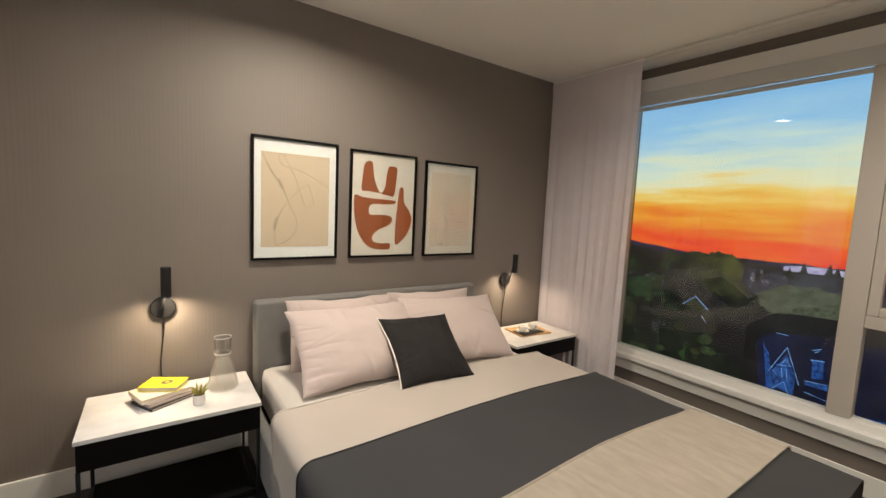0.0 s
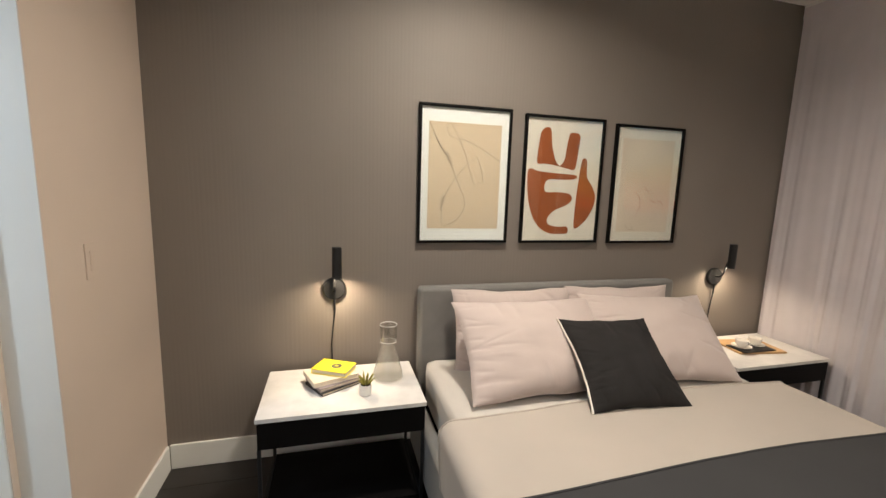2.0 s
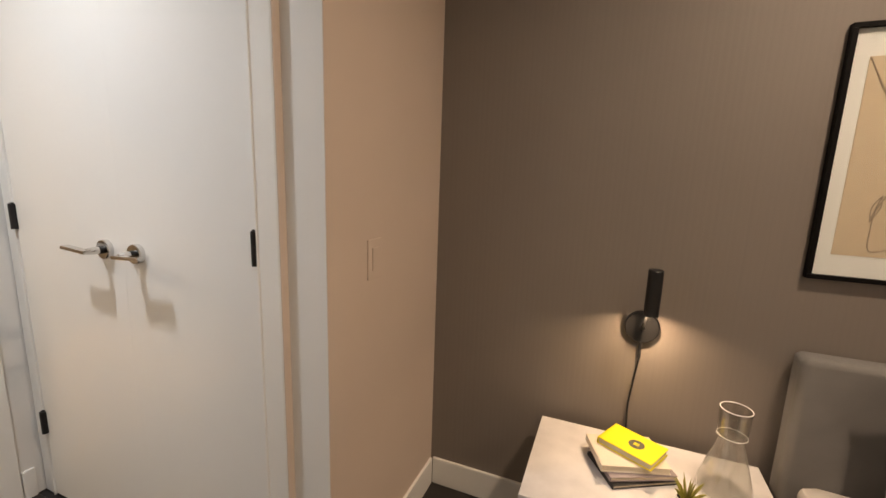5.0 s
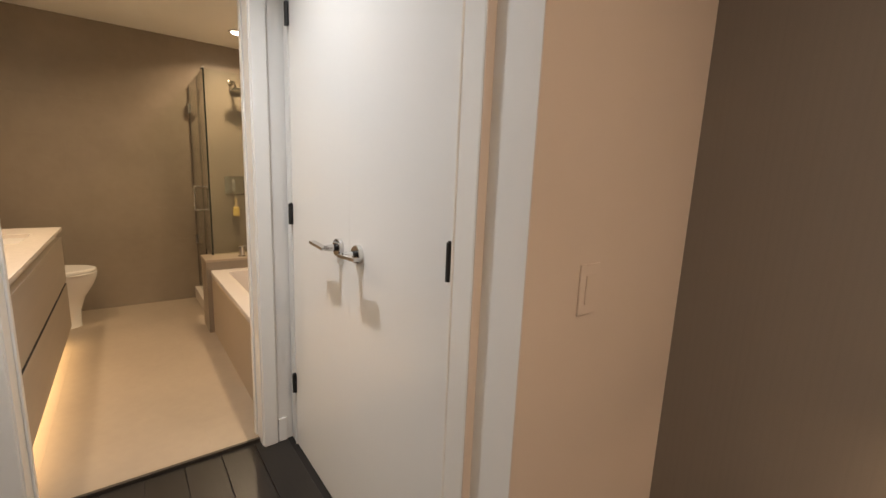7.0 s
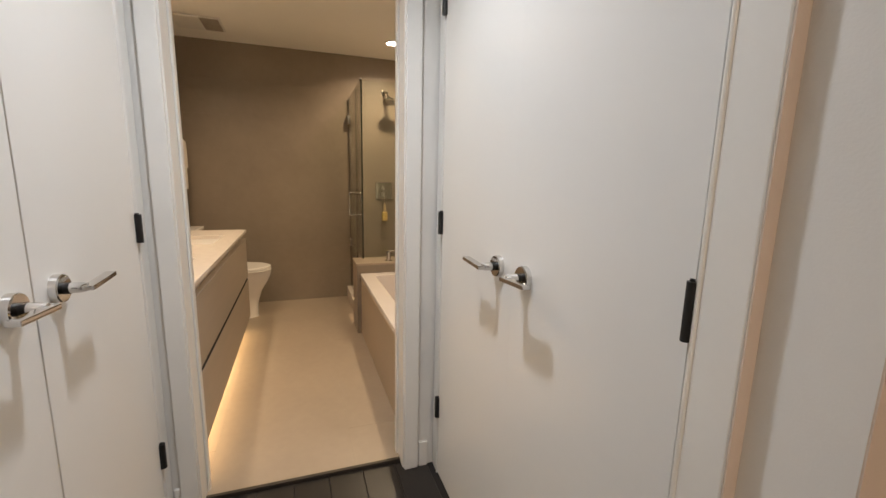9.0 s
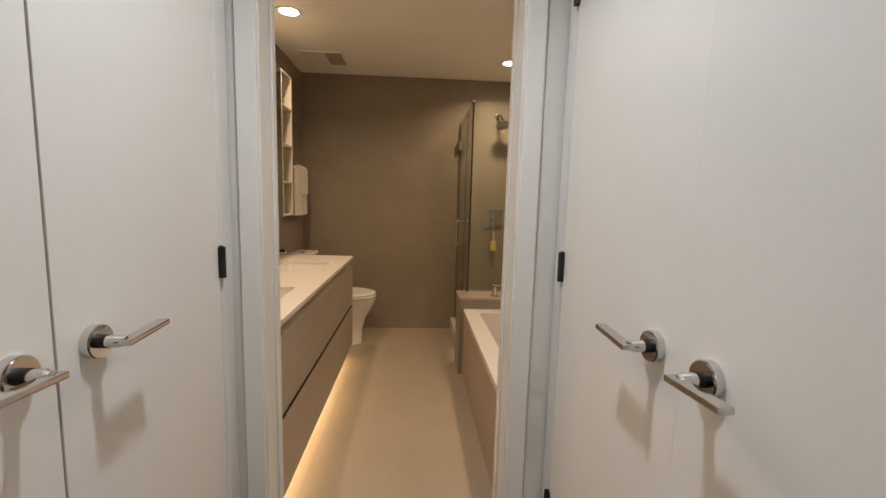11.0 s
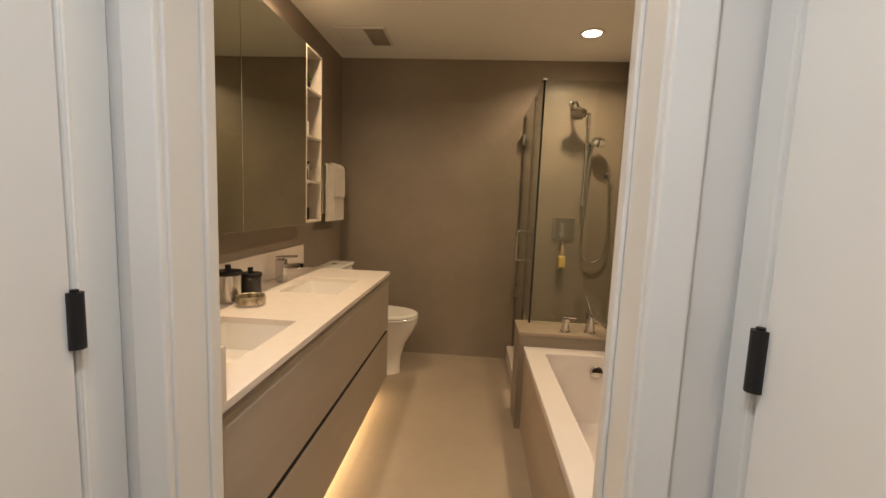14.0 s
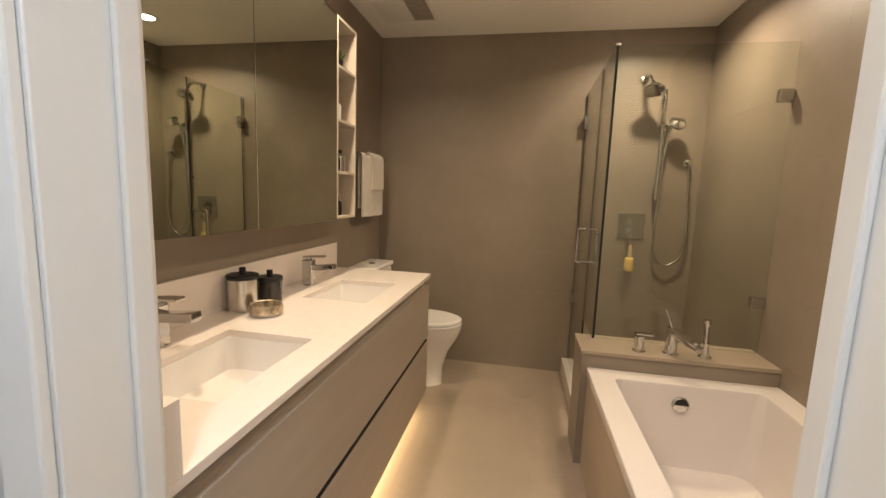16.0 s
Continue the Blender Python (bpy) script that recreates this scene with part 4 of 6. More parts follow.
# ---- on the second nightstand: tray with cups ----
tray = thing("serving_tray", (3.13, -0.24, Z0), "light oak serving board on the nightstand", "tray")
b = bm_box(-0.15, 0.15, -0.105, 0.105, 0, 0.012, 0.004)
b.transform(Matrix.Translation((3.14, -0.235, Z0)) @ Matrix.Rotation(radians(-8), 4, "Z"))
part("board", b, M_TRAY, tray)
slate = part("slate_dish", bm_box(2.99, 3.22, -0.335, -0.215, Z0 + 0.0125, Z0 + 0.019, 0.002), M_BLACK)
tagged(slate, "flat black dish lying on the oak board", "dish")
for cx, cy in ((3.05, -0.262), (3.165, -0.25)):
    cup = thing("cup", (cx, cy, Z0 + 0.019), "white porcelain cup on a saucer", "cup", "cups on the tray")
    part("saucer", bm_lathe([(0.0, 0.0), (0.028, 0.0), (0.052, 0.008), (0.051, 0.0095), (0.026, 0.003), (0.0, 0.003)], cx, cy, 32, z0=Z0 + 0.0195), M_CERAMIC, cup)
    part("bowl", bm_lathe([(0.0, 0.004), (0.018, 0.004), (0.030, 0.018), (0.034, 0.044), (0.032, 0.044), (0.028, 0.019), (0.0, 0.008)], cx, cy, 32, z0=Z0 + 0.0195), M_CERAMIC, cup)
    part("handle", bm_tube(curve_pts([(cx + 0.031, cy, Z0 + 0.058), (cx + 0.050, cy, Z0 + 0.055), (cx + 0.048, cy, Z0 + 0.040), (cx + 0.029, cy, Z0 + 0.038)], 5), 0.003, 8), M_CERAMIC, cup)

# ---- light switch ----
sw = thing("light_switch", (0.009, -0.475, 1.076), "white rocker light switch plate on the wall", "switch")
part("plate", bm_box(0.0092, 0.0145, -0.511, -0.439, 1.018, 1.134, 0.002), M_WALL, sw)
part("rocker", bm_box(0.0145, 0.0178, -0.492, -0.458, 1.043, 1.109, 0.0012), M_WALL, sw)

# ---- recessed lamps in the ceiling ----
# the two added bedroom fill lamps get a ring and diffuser as well
for room, x, y, watts, colour in DOWNLIGHTS:
    dl = thing("downlight", (x, y, CEIL), "lit round recessed ceiling light with white ring", "ceiling light", "recessed ceiling lights")
    part("trim_ring", bm_lathe([(0.084, 0.0), (0.082, -0.005), (0.062, -0.006), (0.057, -0.001)], x, y, 36, z0=CEIL - 0.0005), M_TRIM, dl)
    part("diffuser", bm_lathe([(0.0, -0.0035), (0.058, -0.0035), (0.058, -0.001), (0.0, -0.001)], x, y, 32, z0=CEIL - 0.0005), M_DISC, dl, "glowing diffuser")

# ---- bathroom: vanity ----
VX0, VX1, VY = -3.42, BE - 0.018, -1.662
van = thing("vanity_cabinet", (-2.47, -1.95, 0.13), "floating grey oak vanity cabinet with four drawers", "vanity")
# near-black carcass puts the shade of the drawer gaps into its colour
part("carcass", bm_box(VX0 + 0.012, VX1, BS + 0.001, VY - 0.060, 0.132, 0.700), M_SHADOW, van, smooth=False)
part("front_rail", bm_box(VX0 + 0.012, VX1, VY - 0.050, VY - 0.0345, 0.7005, 0.836), M_OAKGREY, van, smooth=False)
part("end_panel", bm_box(VX0 + 0.004, VX0 + 0.0118, BS + 0.001, VY - 0.035, 0.13, 0.836, 0.001), M_OAKGREY, van)
for z0, z1 in ((0.130, 0.450), (0.474, 0.788)):
    part("drawer_front", bm_box(VX0 + 0.004, VX1 - 0.0215, VY - 0.034, VY - 0.006, z0, z1, 0.0004), M_OAKGREY, van)
# dark strip over the lower drawer's lit top paints the groove's shade
part("groove_shade_strip", bm_box(VX0 + 0.004, VX1 - 0.0215, VY - 0.058, VY - 0.008, 0.4505, 0.4530), M_SHADOW, van, "dark strip painted as the finger groove's shade", smooth=False)
part("filler_strip", bm_box(VX1 - 0.020, VX1, VY - 0.045, VY - 0.006, 0.130, 0.836, 0.0005), M_OAKGREY, van)

SINKS = [(-2.22, -1.80), (-3.085, -2.675)]
SY0, SY1 = -2.075, -1.775
top = thing("vanity_countertop", (-2.47, -1.95, 0.835), "white quartz double vanity countertop with backsplash", "countertop")
zt0, zt1 = 0.838, 0.860
bm = bmesh.new()
gx, gy = [VX0, *SINKS[1], *SINKS[0], VX1], [BS + 0.001, SY0, SY1, VY]
grid = [[bm.verts.new((x, y, zt1)) for y in gy] for x in gx]
for i in range(5):
    for j in range(3):
        if not (j == 1 and i in (1, 3)):
            bm.faces.new((grid[i][j], grid[i + 1][j], grid[i + 1][j + 1], grid[i][j + 1]))
bmesh.ops.recalc_face_normals(bm, faces=bm.faces)
rim = [e for e in bm.edges if e.is_boundary]
drop = bmesh.ops.extrude_edge_only(bm, edges=rim)
bmesh.ops.translate(bm, verts=[v for v in drop["geom"] if isinstance(v, bmesh.types.BMVert)], vec=(0, 0, zt0 - zt1))
bmesh.ops.recalc_face_normals(bm, faces=bm.faces)
bmesh.ops.bevel(bm, geom=rim, offset=0.0022, segments=2, profile=0.5, affect="EDGES")
part("slab", bm, M_QUARTZ, top, smooth=False)
part("backsplash", bm_box(VX0 + 0.03, VX1, BS + 0.001, BS + 0.019, zt1 + 0.0005, 1.016, 0.0015), M_QUARTZ, top)
part("side_splash", bm_box(VX1 - 0.040, VX1, BS + 0.020, VY + 0.001, zt1 + 0.0005, 0.992, 0.0015), M_QUARTZ, top)


def sink(x0, x1):
    sk = thing("sink", ((x0 + x1) / 2, -1.92, 0.72), "white rectangular undermount ceramic sink in the countertop", "sink", "vanity sinks")
    bm = bmesh.new()
    prof = [(-0.012, 0.8375), (0.002, 0.8375), (0.006, 0.80), (0.014, 0.735), (0.05, 0.715), (0.12, 0.711)]
    rings = []
    for inset, z in prof:
        ring = []
        r = 0.02 + max(0, inset) * 0.5
        a0, a1, b0, b1 = x0 + inset, x1 - inset, SY0 + inset, SY1 - inset
        for cx, cy, st in ((a1 - r, b1 - r, 0), (a0 + r, b1 - r, 90), (a0 + r, b0 + r, 180), (a1 - r, b0 + r, 270)):
            for k in range(6):
                a = radians(st + k * 18)
                ring.append(bm.verts.new((cx + r * math.cos(a), cy + r * math.sin(a), z)))
        rings.append(ring)
    for p, q in zip(rings, rings[1:]):
        for i in range(24):
            bm.faces.new((p[i], p[(i + 1) % 24], q[(i + 1) % 24], q[i]))
    bm.faces.new(rings[-1])
    bmesh.ops.recalc_face_normals(bm, faces=bm.faces)
    part("basin", bm, M_CERAMIC, sk)
    part("drain", bm_lathe([(0.0, 0.004), (0.014, 0.005), (0.021, 0.004), (0.022, 0.0)], (x0 + x1) / 2, -1.93, 24, z0=0.7115), M_CHROME, sk, "chrome drain")


def faucet(x):
    fa = thing("faucet", (x, -2.165, zt1), "chrome single-lever basin faucet on the countertop", "faucet", "vanity faucets")
    part("body", bm_box(x - 0.023, x + 0.023, -2.196, -2.142, zt1, zt1 + 0.128, 0.008, 3), M_CHROME, fa)
    b = bm_box(-0.020, 0.020, 0.0, 0.118, -0.014, 0.014, 0.004, 2)
    b.transform(Matrix.Translation((x, -2.150, zt1 + 0.088)) @ Matrix.Rotation(radians(5), 4, "X"))
    part("spout", b, M_CHROME, fa)
    b = bm_box(-0.019, 0.019, -0.025, 0.085, 0.0, 0.010, 0.003, 2)
    b.transform(Matrix.Translation((x, -2.168, zt1 + 0.135)) @ Matrix.Rotation(radians(4), 4, "X"))
    part("lever", b, M_CHROME, fa)
    part("lever_neck", bm_lathe([(0.016, 0.124), (0.016, 0.137)], x, -2.169, 20, z0=zt1), M_CHROME, fa)
    part("foot_ring", bm_lathe([(0.028, 0.0), (0.028, 0.003), (0.022, 0.005)], x, -2.169, 28, z0=zt1 + 0.0003), M_CHROME, fa)


for a, b in SINKS:
    sink(a, b)
    faucet((a + b) / 2 - 0.03)


def jar(x, y, r, h, body, label):
    j = thing("canister", (x, y, zt1), label, "jar", "canisters on the vanity")
    part("jar_body", bm_lathe([(0.0, 0.0), (r * 0.94, 0.0), (r, 0.004), (r, h), (r * 0.9, h)], x, y, 36, z0=zt1), body, j)
    lid = part("lid", bm_lathe([(0.0, h + 0.001), (r * 1.06, h + 0.001), (r * 1.08, h + 0.004), (r * 1.08, h + 0.014), (r * 1.02, h + 0.018), (0.0, h + 0.019)], x, y, 36, z0=zt1), M_BLACK, j, "black lid")
    part("knob", bm_lathe([(0.0, h + 0.019), (0.012, h + 0.019), (0.012, h + 0.042), (0.010, h + 0.044), (0.0, h + 0.044)], x, y, 24, z0=zt1), M_BLACK, lid)


M_JAR = mat("brushed_silver_jar", (0.62, 0.59, 0.55), 0.22, 0.9, var=0.1, scale=14)
jar(-2.440, -2.185, 0.054, 0.120, M_JAR, "silver canister with a black lid and knob")
jar(-2.560, -2.150, 0.047, 0.092, mat("smoky_jar", (0.05, 0.045, 0.04), 0.12, 0.3, var=0.2), "dark glass canister with a black lid")
dish = thing("soap_dish", (-2.40, -2.06, zt1), "small mottled metal soap dish on the countertop", "dish")
M_ROPE = mat("mottled_bronze", (0.50, 0.42, 0.30), 0.3, 0.7, var=0.85, scale=38, bump=0.6, bscale=180)
part("ring_wall", bm_lathe([(0.050, 0.006), (0.058, 0.012), (0.060, 0.030), (0.056, 0.044), (0.050, 0.040), (0.048, 0.014)], -2.40, -2.06, 36, z0=zt1), M_ROPE, dish)
part("base_plate", bm_lathe([(0.0, 0.0), (0.050, 0.0), (0.052, 0.008), (0.0, 0.010)], -2.40, -2.06, 36, z0=zt1), M_CHROME, dish)

# ---- mirror cabinet and open shelf ----
MY, MZ0, MZ1 = -2.105, 1.180, 2.195
mc = thing("mirror_cabinet", (-2.4, -2.18, MZ0), "wall-hung mirror cabinet with two mirrored doors", "cabinet")
part("carcass", bm_box(-3.088, -1.762, BS + 0.001, MY - 0.022, MZ0, MZ1), M_OAKGREY, mc, smooth=False)
for xa, xb in ((-3.088, -2.4315), (-2.4285, -1.762)):
    part("mirrored_door", bm_box(xa, xb, MY - 0.020, MY - 0.001, MZ0 - 0.006, MZ1, 0.001, 1), M_MIRROR, mc, "mirrored door", smooth=False)
M_SHELF = mat("pale_oak_shelf", (0.60, 0.53, 0.44), 0.45, var=0.1, scale=4, stretch=(1, 1, 4))
sh = thing("open_shelf", (-3.21, -2.18, MZ0), "pale narrow open shelf unit beside the mirror", "shelf")
part("back", bm_box(-3.322, -3.092, BS + 0.001, BS + 0.010, MZ0 + 0.016, MZ1 - 0.016), M_SHELF, sh, smooth=False)
for xa, xb in ((-3.334, -3.320), (-3.104, -3.090)):
    part("side", bm_box(xa, xb, BS + 0.001, MY, MZ0, MZ1, 0.001, 1), M_SHELF, sh, smooth=False)
SHELVES = (MZ0 + 0.007, 1.425, 1.690, 1.958, MZ1 - 0.007)
for z in SHELVES:
    part("shelf_board", bm_box(-3.3195, -3.1045, BS + 0.0105, MY - 0.001, z - 0.007, z + 0.007, 0.001, 1), M_SHELF, sh, smooth=False)
pp = thing("shelf_plant", (-3.21, -2.16, 1.965), "small green plant in a dark pot on the shelf", "plant")
part("pot", bm_lathe([(0.0, 0), (0.026, 0), (0.034, 0.05), (0.030, 0.05), (0.028, 0.042)], -3.21, -2.165, 24, z0=1.9655), M_BLACK, pp)
part("soil", bm_lathe([(0.0, 0.042), (0.029, 0.041)], -3.21, -2.165, 20, z0=1.9655), M_SOIL, pp)
M_GREEN = mat("small_green_leaf", (0.08, 0.13, 0.03), 0.5, var=0.3, scale=50)
rng = random.Random(9)
for k in range(26):
    a, tilt, ln = k * 2.4, 0.1 + 1.1 * rng.random(), 0.035 + 0.03 * rng.random()
    d = Vector((math.cos(a) * math.sin(tilt), math.sin(a) * math.sin(tilt), math.cos(tilt)))
    base = Vector((-3.21, -2.165, 2.008))
    part("leaf", bm_tube([base, base + d * ln * 0.5, base + d * ln * 0.8, base + d * ln * 1.2], [0.001, 0.006, 0.008, 0.0005], 6, flat=0.25), M_GREEN, pp)
for z, x, h, m, nm, lb in ((1.6975, -3.20, 0.12, M_POT, "white_bottle", "white bottle standing on the open shelf"), (1.4325, -3.19, 0.10, M_SMOKE, "glass_bottle", "small smoky glass bottle on the open shelf"), (1.4325, -3.25, 0.12, M_CHROME, "metal_bottle", "small bright metal bottle on the shelf"), (1.1945, -3.21, 0.10, M_BLACK, "dark_bottle", "short dark bottle on the lowest shelf")):
    bt = thing(nm, (x, -2.165, z), lb, "bottle", "bottles on the open shelf")
    part("bottle_body", bm_lathe([(0.0, 0), (0.026, 0), (0.028, 0.004), (0.028, h * 0.7), (0.014, h * 0.82), (0.012, h * 0.86)], x, -2.165, 24, z0=z), m, bt)
    part("cap", bm_lathe([(0.0, h), (0.013, h), (0.0135, h * 0.86), (0.0, h * 0.86)], x, -2.165, 20, z0=z), M_BLACK, bt)

# ---- towels on a rail ----
rail = thing("towel_rail", (-3.80, -2.20, 1.565), "chrome towel rail fixed to the tiled wall", "towel rail")
part("bar", bm_tube([(-4.08, -2.185, 1.567), (-3.54, -2.185, 1.567)], 0.008, 12), M_CHROME, rail)
for x in (-4.07, -3.55):
    part("post", bm_tube([(x, BS + 0.001, 1.567), (x, -2.185, 1.567)], 0.010, 12), M_CHROME, rail)


def towel(x0, x1, zf, zb, r, label, seed, mat_):
    def fn(u, v):
        x = x0 + (x1 - x0) * u
        top_z = 1.567 + r
        lf, lb_ = top_z - zf, top_z - zb
        s = v * (lf + lb_)
        if s < lf:
            y, z = -2.185 + r, zf + s
        else:
            y, z = -2.185 - r, top_z - (s - lf)
        k = max(0, 1 - abs(s - lf) / 0.03)
        y = -2.185 + (y + 2.185) * (1 - k * 0.9)
        return (x + 0.006 * noise.noise((z * 5, seed, u * 3)), y + 0.005 * noise.noise((x * 14, z * 5, seed)), z + 0.003 * noise.noise((x * 20, seed, 0)))
    return tagged(part("towel", bm_sheet(fn, 20, 50, 0.007), mat_), label, "towel", "towels on the rail")


towel(-3.985, -3.60, 1.165, 1.22, 0.0165, "white terry bath towel folded over the rail", 1.0, M_TOWEL)
towel(-3.96, -3.74, 1.345, 1.38, 0.0300, "small white hand towel over the bath towel", 2.0, M_TOWEL)

# ---- toilet ----
FZ = 0.015
wc = thing("toilet", (-3.78, -1.9, FZ), "white ceramic toilet with the lid closed", "toilet")


def loft(sections, n=36, cap=True):
    """Rings of (z, centre y, half length, half width, squareness)."""
    bm = bmesh.new()
    rings = []
    for z, cy, hl, hw, sq in sections:
        ring = []
        for i in range(n):
            a = 2 * math.pi * i / n
            c, s = math.cos(a), math.sin(a)
            e = sq if s < 0 else 2.0
            ring.append(bm.verts.new((-3.78 + hw * math.copysign(abs(c) ** (2 / e), c), cy + hl * math.copysign(abs(s) ** (2 / e), s), z)))
        rings.append(ring)
    for p, q in zip(rings, rings[1:]):
        for i in range(n):
            bm.faces.new((p[i], p[(i + 1) % n], q[(i + 1) % n], q[i]))
    if cap:
        bm.faces.new(rings[0])
        bm.faces.new(rings[-1])
    bmesh.ops.recalc_face_normals(bm, faces=bm.faces)
    return bm


part("bowl", loft([(FZ, -1.90, 0.265, 0.120, 5), (FZ + 0.021, -1.90, 0.262, 0.118, 5), (FZ + 0.129, -1.895, 0.262, 0.115, 5), (FZ + 0.236, -1.885, 0.285, 0.130, 4), (FZ + 0.333, -1.875, 0.335, 0.165, 4), (FZ + 0.398, -1.872, 0.358, 0.182, 4), (FZ + 0.425, -1.872, 0.360, 0.184, 4)]), M_CERAMIC, wc)
part("seat", loft([(FZ + 0.428, -1.80, 0.286, 0.184, 4), (FZ + 0.432, -1.80, 0.290, 0.187, 4), (FZ + 0.443, -1.80, 0.290, 0.187, 4), (FZ + 0.446, -1.80, 0.287, 0.184, 4)]), M_CERAMIC, wc)
part("lid", loft([(FZ + 0.449, -1.80, 0.284, 0.182, 4), (FZ + 0.453, -1.80, 0.288, 0.186, 4), (FZ + 0.467, -1.80, 0.286, 0.184, 4), (FZ + 0.475, -1.80, 0.265, 0.165, 4)]), M_CERAMIC, wc)
part("tank", bm_box(-3.965, -3.595, -2.258, -2.075, FZ + 0.35, 0.800, 0.025, 4), M_CERAMIC, wc)
tl = part("tank_lid", bm_box(-3.972, -3.588, -2.262, -2.068, 0.801, 0.832, 0.010, 3), M_CERAMIC, wc)
part("flush_button", bm_lathe([(0.0, 0.004), (0.020, 0.004), (0.022, 0.0)], -3.78, -2.165, 24, z0=0.8325), M_CHROME, tl, "chrome flush button")

# ---- bathtub, ledge and tub filler ----
TX0, TX1, TY0, TY1, TZ = -3.075, BE - 0.003, -0.797, BN - 0.001, 0.523
tub = thing("bathtub", (-2.3, -0.4, FZ), "white built-in bathtub with a tiled front", "bathtub")


def rrect(x0, x1, y0, y1, r, z, bm, k=6):
    ring = []
    for cx, cy, st in ((x1 - r, y1 - r, 0), (x0 + r, y1 - r, 90), (x0 + r, y0 + r, 180), (x1 - r, y0 + r, 270)):
        for i in range(k):
            a = radians(st + i * 90 / (k - 1))
            ring.append(bm.verts.new((cx + r * math.cos(a), cy + r * math.sin(a), z)))
    return ring


bm = bmesh.new()
rings = [rrect(TX0, TX1, TY0, TY1, 0.004, TZ - 0.035, bm), rrect(TX0, TX1, TY0, TY1, 0.004, TZ - 0.003, bm), rrect(TX0 + 0.003, TX1 - 0.003, TY0 + 0.003, TY1 - 0.003, 0.004, TZ, bm),
         rrect(TX0 + 0.095, TX1 - 0.10, TY0 + 0.105, TY1 - 0.105, 0.03, TZ, bm), rrect(TX0 + 0.100, TX1 - 0.105, TY0 + 0.110, TY1 - 0.11, 0.03, TZ - 0.008, bm),
         rrect(TX0 + 0.125, TX1 - 0.20, TY0 + 0.130, TY1 - 0.13, 0.05, TZ - 0.25, bm), rrect(TX0 + 0.150, TX1 - 0.27, TY0 + 0.155, TY1 - 0.155, 0.07, TZ - 0.36, bm), rrect(TX0 + 0.22, TX1 - 0.34, TY0 + 0.22, TY1 - 0.22, 0.08, TZ - 0.385, bm)]
for p, q in zip(rings, rings[1:]):
    for i in range(len(p)):
        bm.faces.new((p[i], p[(i + 1) % len(p)], q[(i + 1) % len(p)], q[i]))
bm.faces.new(rings[-1])
bmesh.ops.recalc_face_normals(bm, faces=bm.faces)
part("shell", bm, M_ACRYLIC, tub)
part("apron", bm_box(TX0, TX1, TY0 + 0.006, TY0 + 0.03, FZ, TZ - 0.036, 0.001, 1), M_FTILE, tub, "beige tiled apron", smooth=False)
part("overflow", bm_lathe([(0.0, 0.016), (0.020, 0.0145), (0.031, 0.011), (0.036, 0.006), (0.036, 0.0)], -0.41, TZ - 0.083, 32, axis="x", z0=TX0 + 0.112), M_CHROME, tub, "round chrome overflow")
# dark half disc paints the reflection on the chrome's upper half
part("overflow_reflection", bm_poly([(TX0 + 0.1285, -0.41 + 0.029 * math.cos(math.pi * k / 16), TZ - 0.080 + 0.029 * math.sin(math.pi * k / 16)) for k in range(17)], (0.0012, 0, 0)), M_SHADOW, tub, "dark half disc painted as a reflection in the chrome", smooth=False)
part("drain", bm_lathe([(0.0, 0.008), (0.026, 0.007), (0.032, 0.0)], TX0 + 0.36, -0.40, 28, z0=TZ - 0.3845), M_CHROME, tub, "chrome drain")
LZ = 0.607
led = structure("ledge", bm_box(-3.325, TX0 - 0.0005, TY0 - 0.028, BN - 0.0005, FZ, LZ - 0.019), M_TILE, "tiled half wall between bath and shower", "ledge")
part("cap_slab", bm_box(-3.330, TX0 + 0.006, TY0 - 0.032, BN - 0.0007, LZ - 0.018, LZ, 0.002), M_FTILE, led, "stone cap slab")

fl = thing("tub_filler", (-3.14, -0.41, LZ), "chrome deck-mounted tub filler with hand shower", "faucet")
part("valve_handle", bm_lathe([(0.030, 0.0), (0.030, 0.004), (0.022, 0.008), (0.022, 0.060), (0.024, 0.062), (0.024, 0.078), (0.0, 0.080)], -3.14, -0.553, 28, z0=LZ + 0.0003), M_CHROME, fl)
part("handle_tab", bm_box(-3.165, -3.125, -0.575, -0.495, LZ + 0.081, LZ + 0.089, 0.003), M_CHROME, fl)
part("spout_base", bm_lathe([(0.034, 0.0), (0.034, 0.005), (0.027, 0.010), (0.027, 0.11), (0.022, 0.125), (0.0, 0.128)], -3.14, -0.411, 28, z0=LZ + 0.0003), M_CHROME, fl)
b = bm_box(-0.022, 0.150, -0.027, 0.027, -0.012, 0.010, 0.004, 2)
b.transform(Matrix.Translation((-3.14, -0.411, LZ + 0.118)) @ Matrix.Rotation(radians(34), 4, "Z") @ Matrix.Rotation(radians(20), 4, "Y"))
part("spout", b, M_CHROME, fl)
part("hand_shower_base", bm_lathe([(0.030, 0.0), (0.030, 0.004), (0.018, 0.012), (0.015, 0.055), (0.018, 0.07)], -3.14, -0.261, 24, z0=LZ + 0.0003), M_CHROME, fl)
part("hand_shower_knob", bm_lathe([(0.0, 0.150), (0.014, 0.152), (0.019, 0.165), (0.016, 0.180), (0.0, 0.184)], -3.146, -0.262, 20, z0=LZ), M_CHROME, fl)
part("hand_shower", bm_tube([(-3.14, -0.261, LZ + 0.06), (-3.142, -0.262, LZ + 0.11), (-3.145, -0.262, LZ + 0.15), (-3.147, -0.262, LZ + 0.165)], [0.011, 0.011, 0.014, 0.013], 14), M_CHROME, fl)
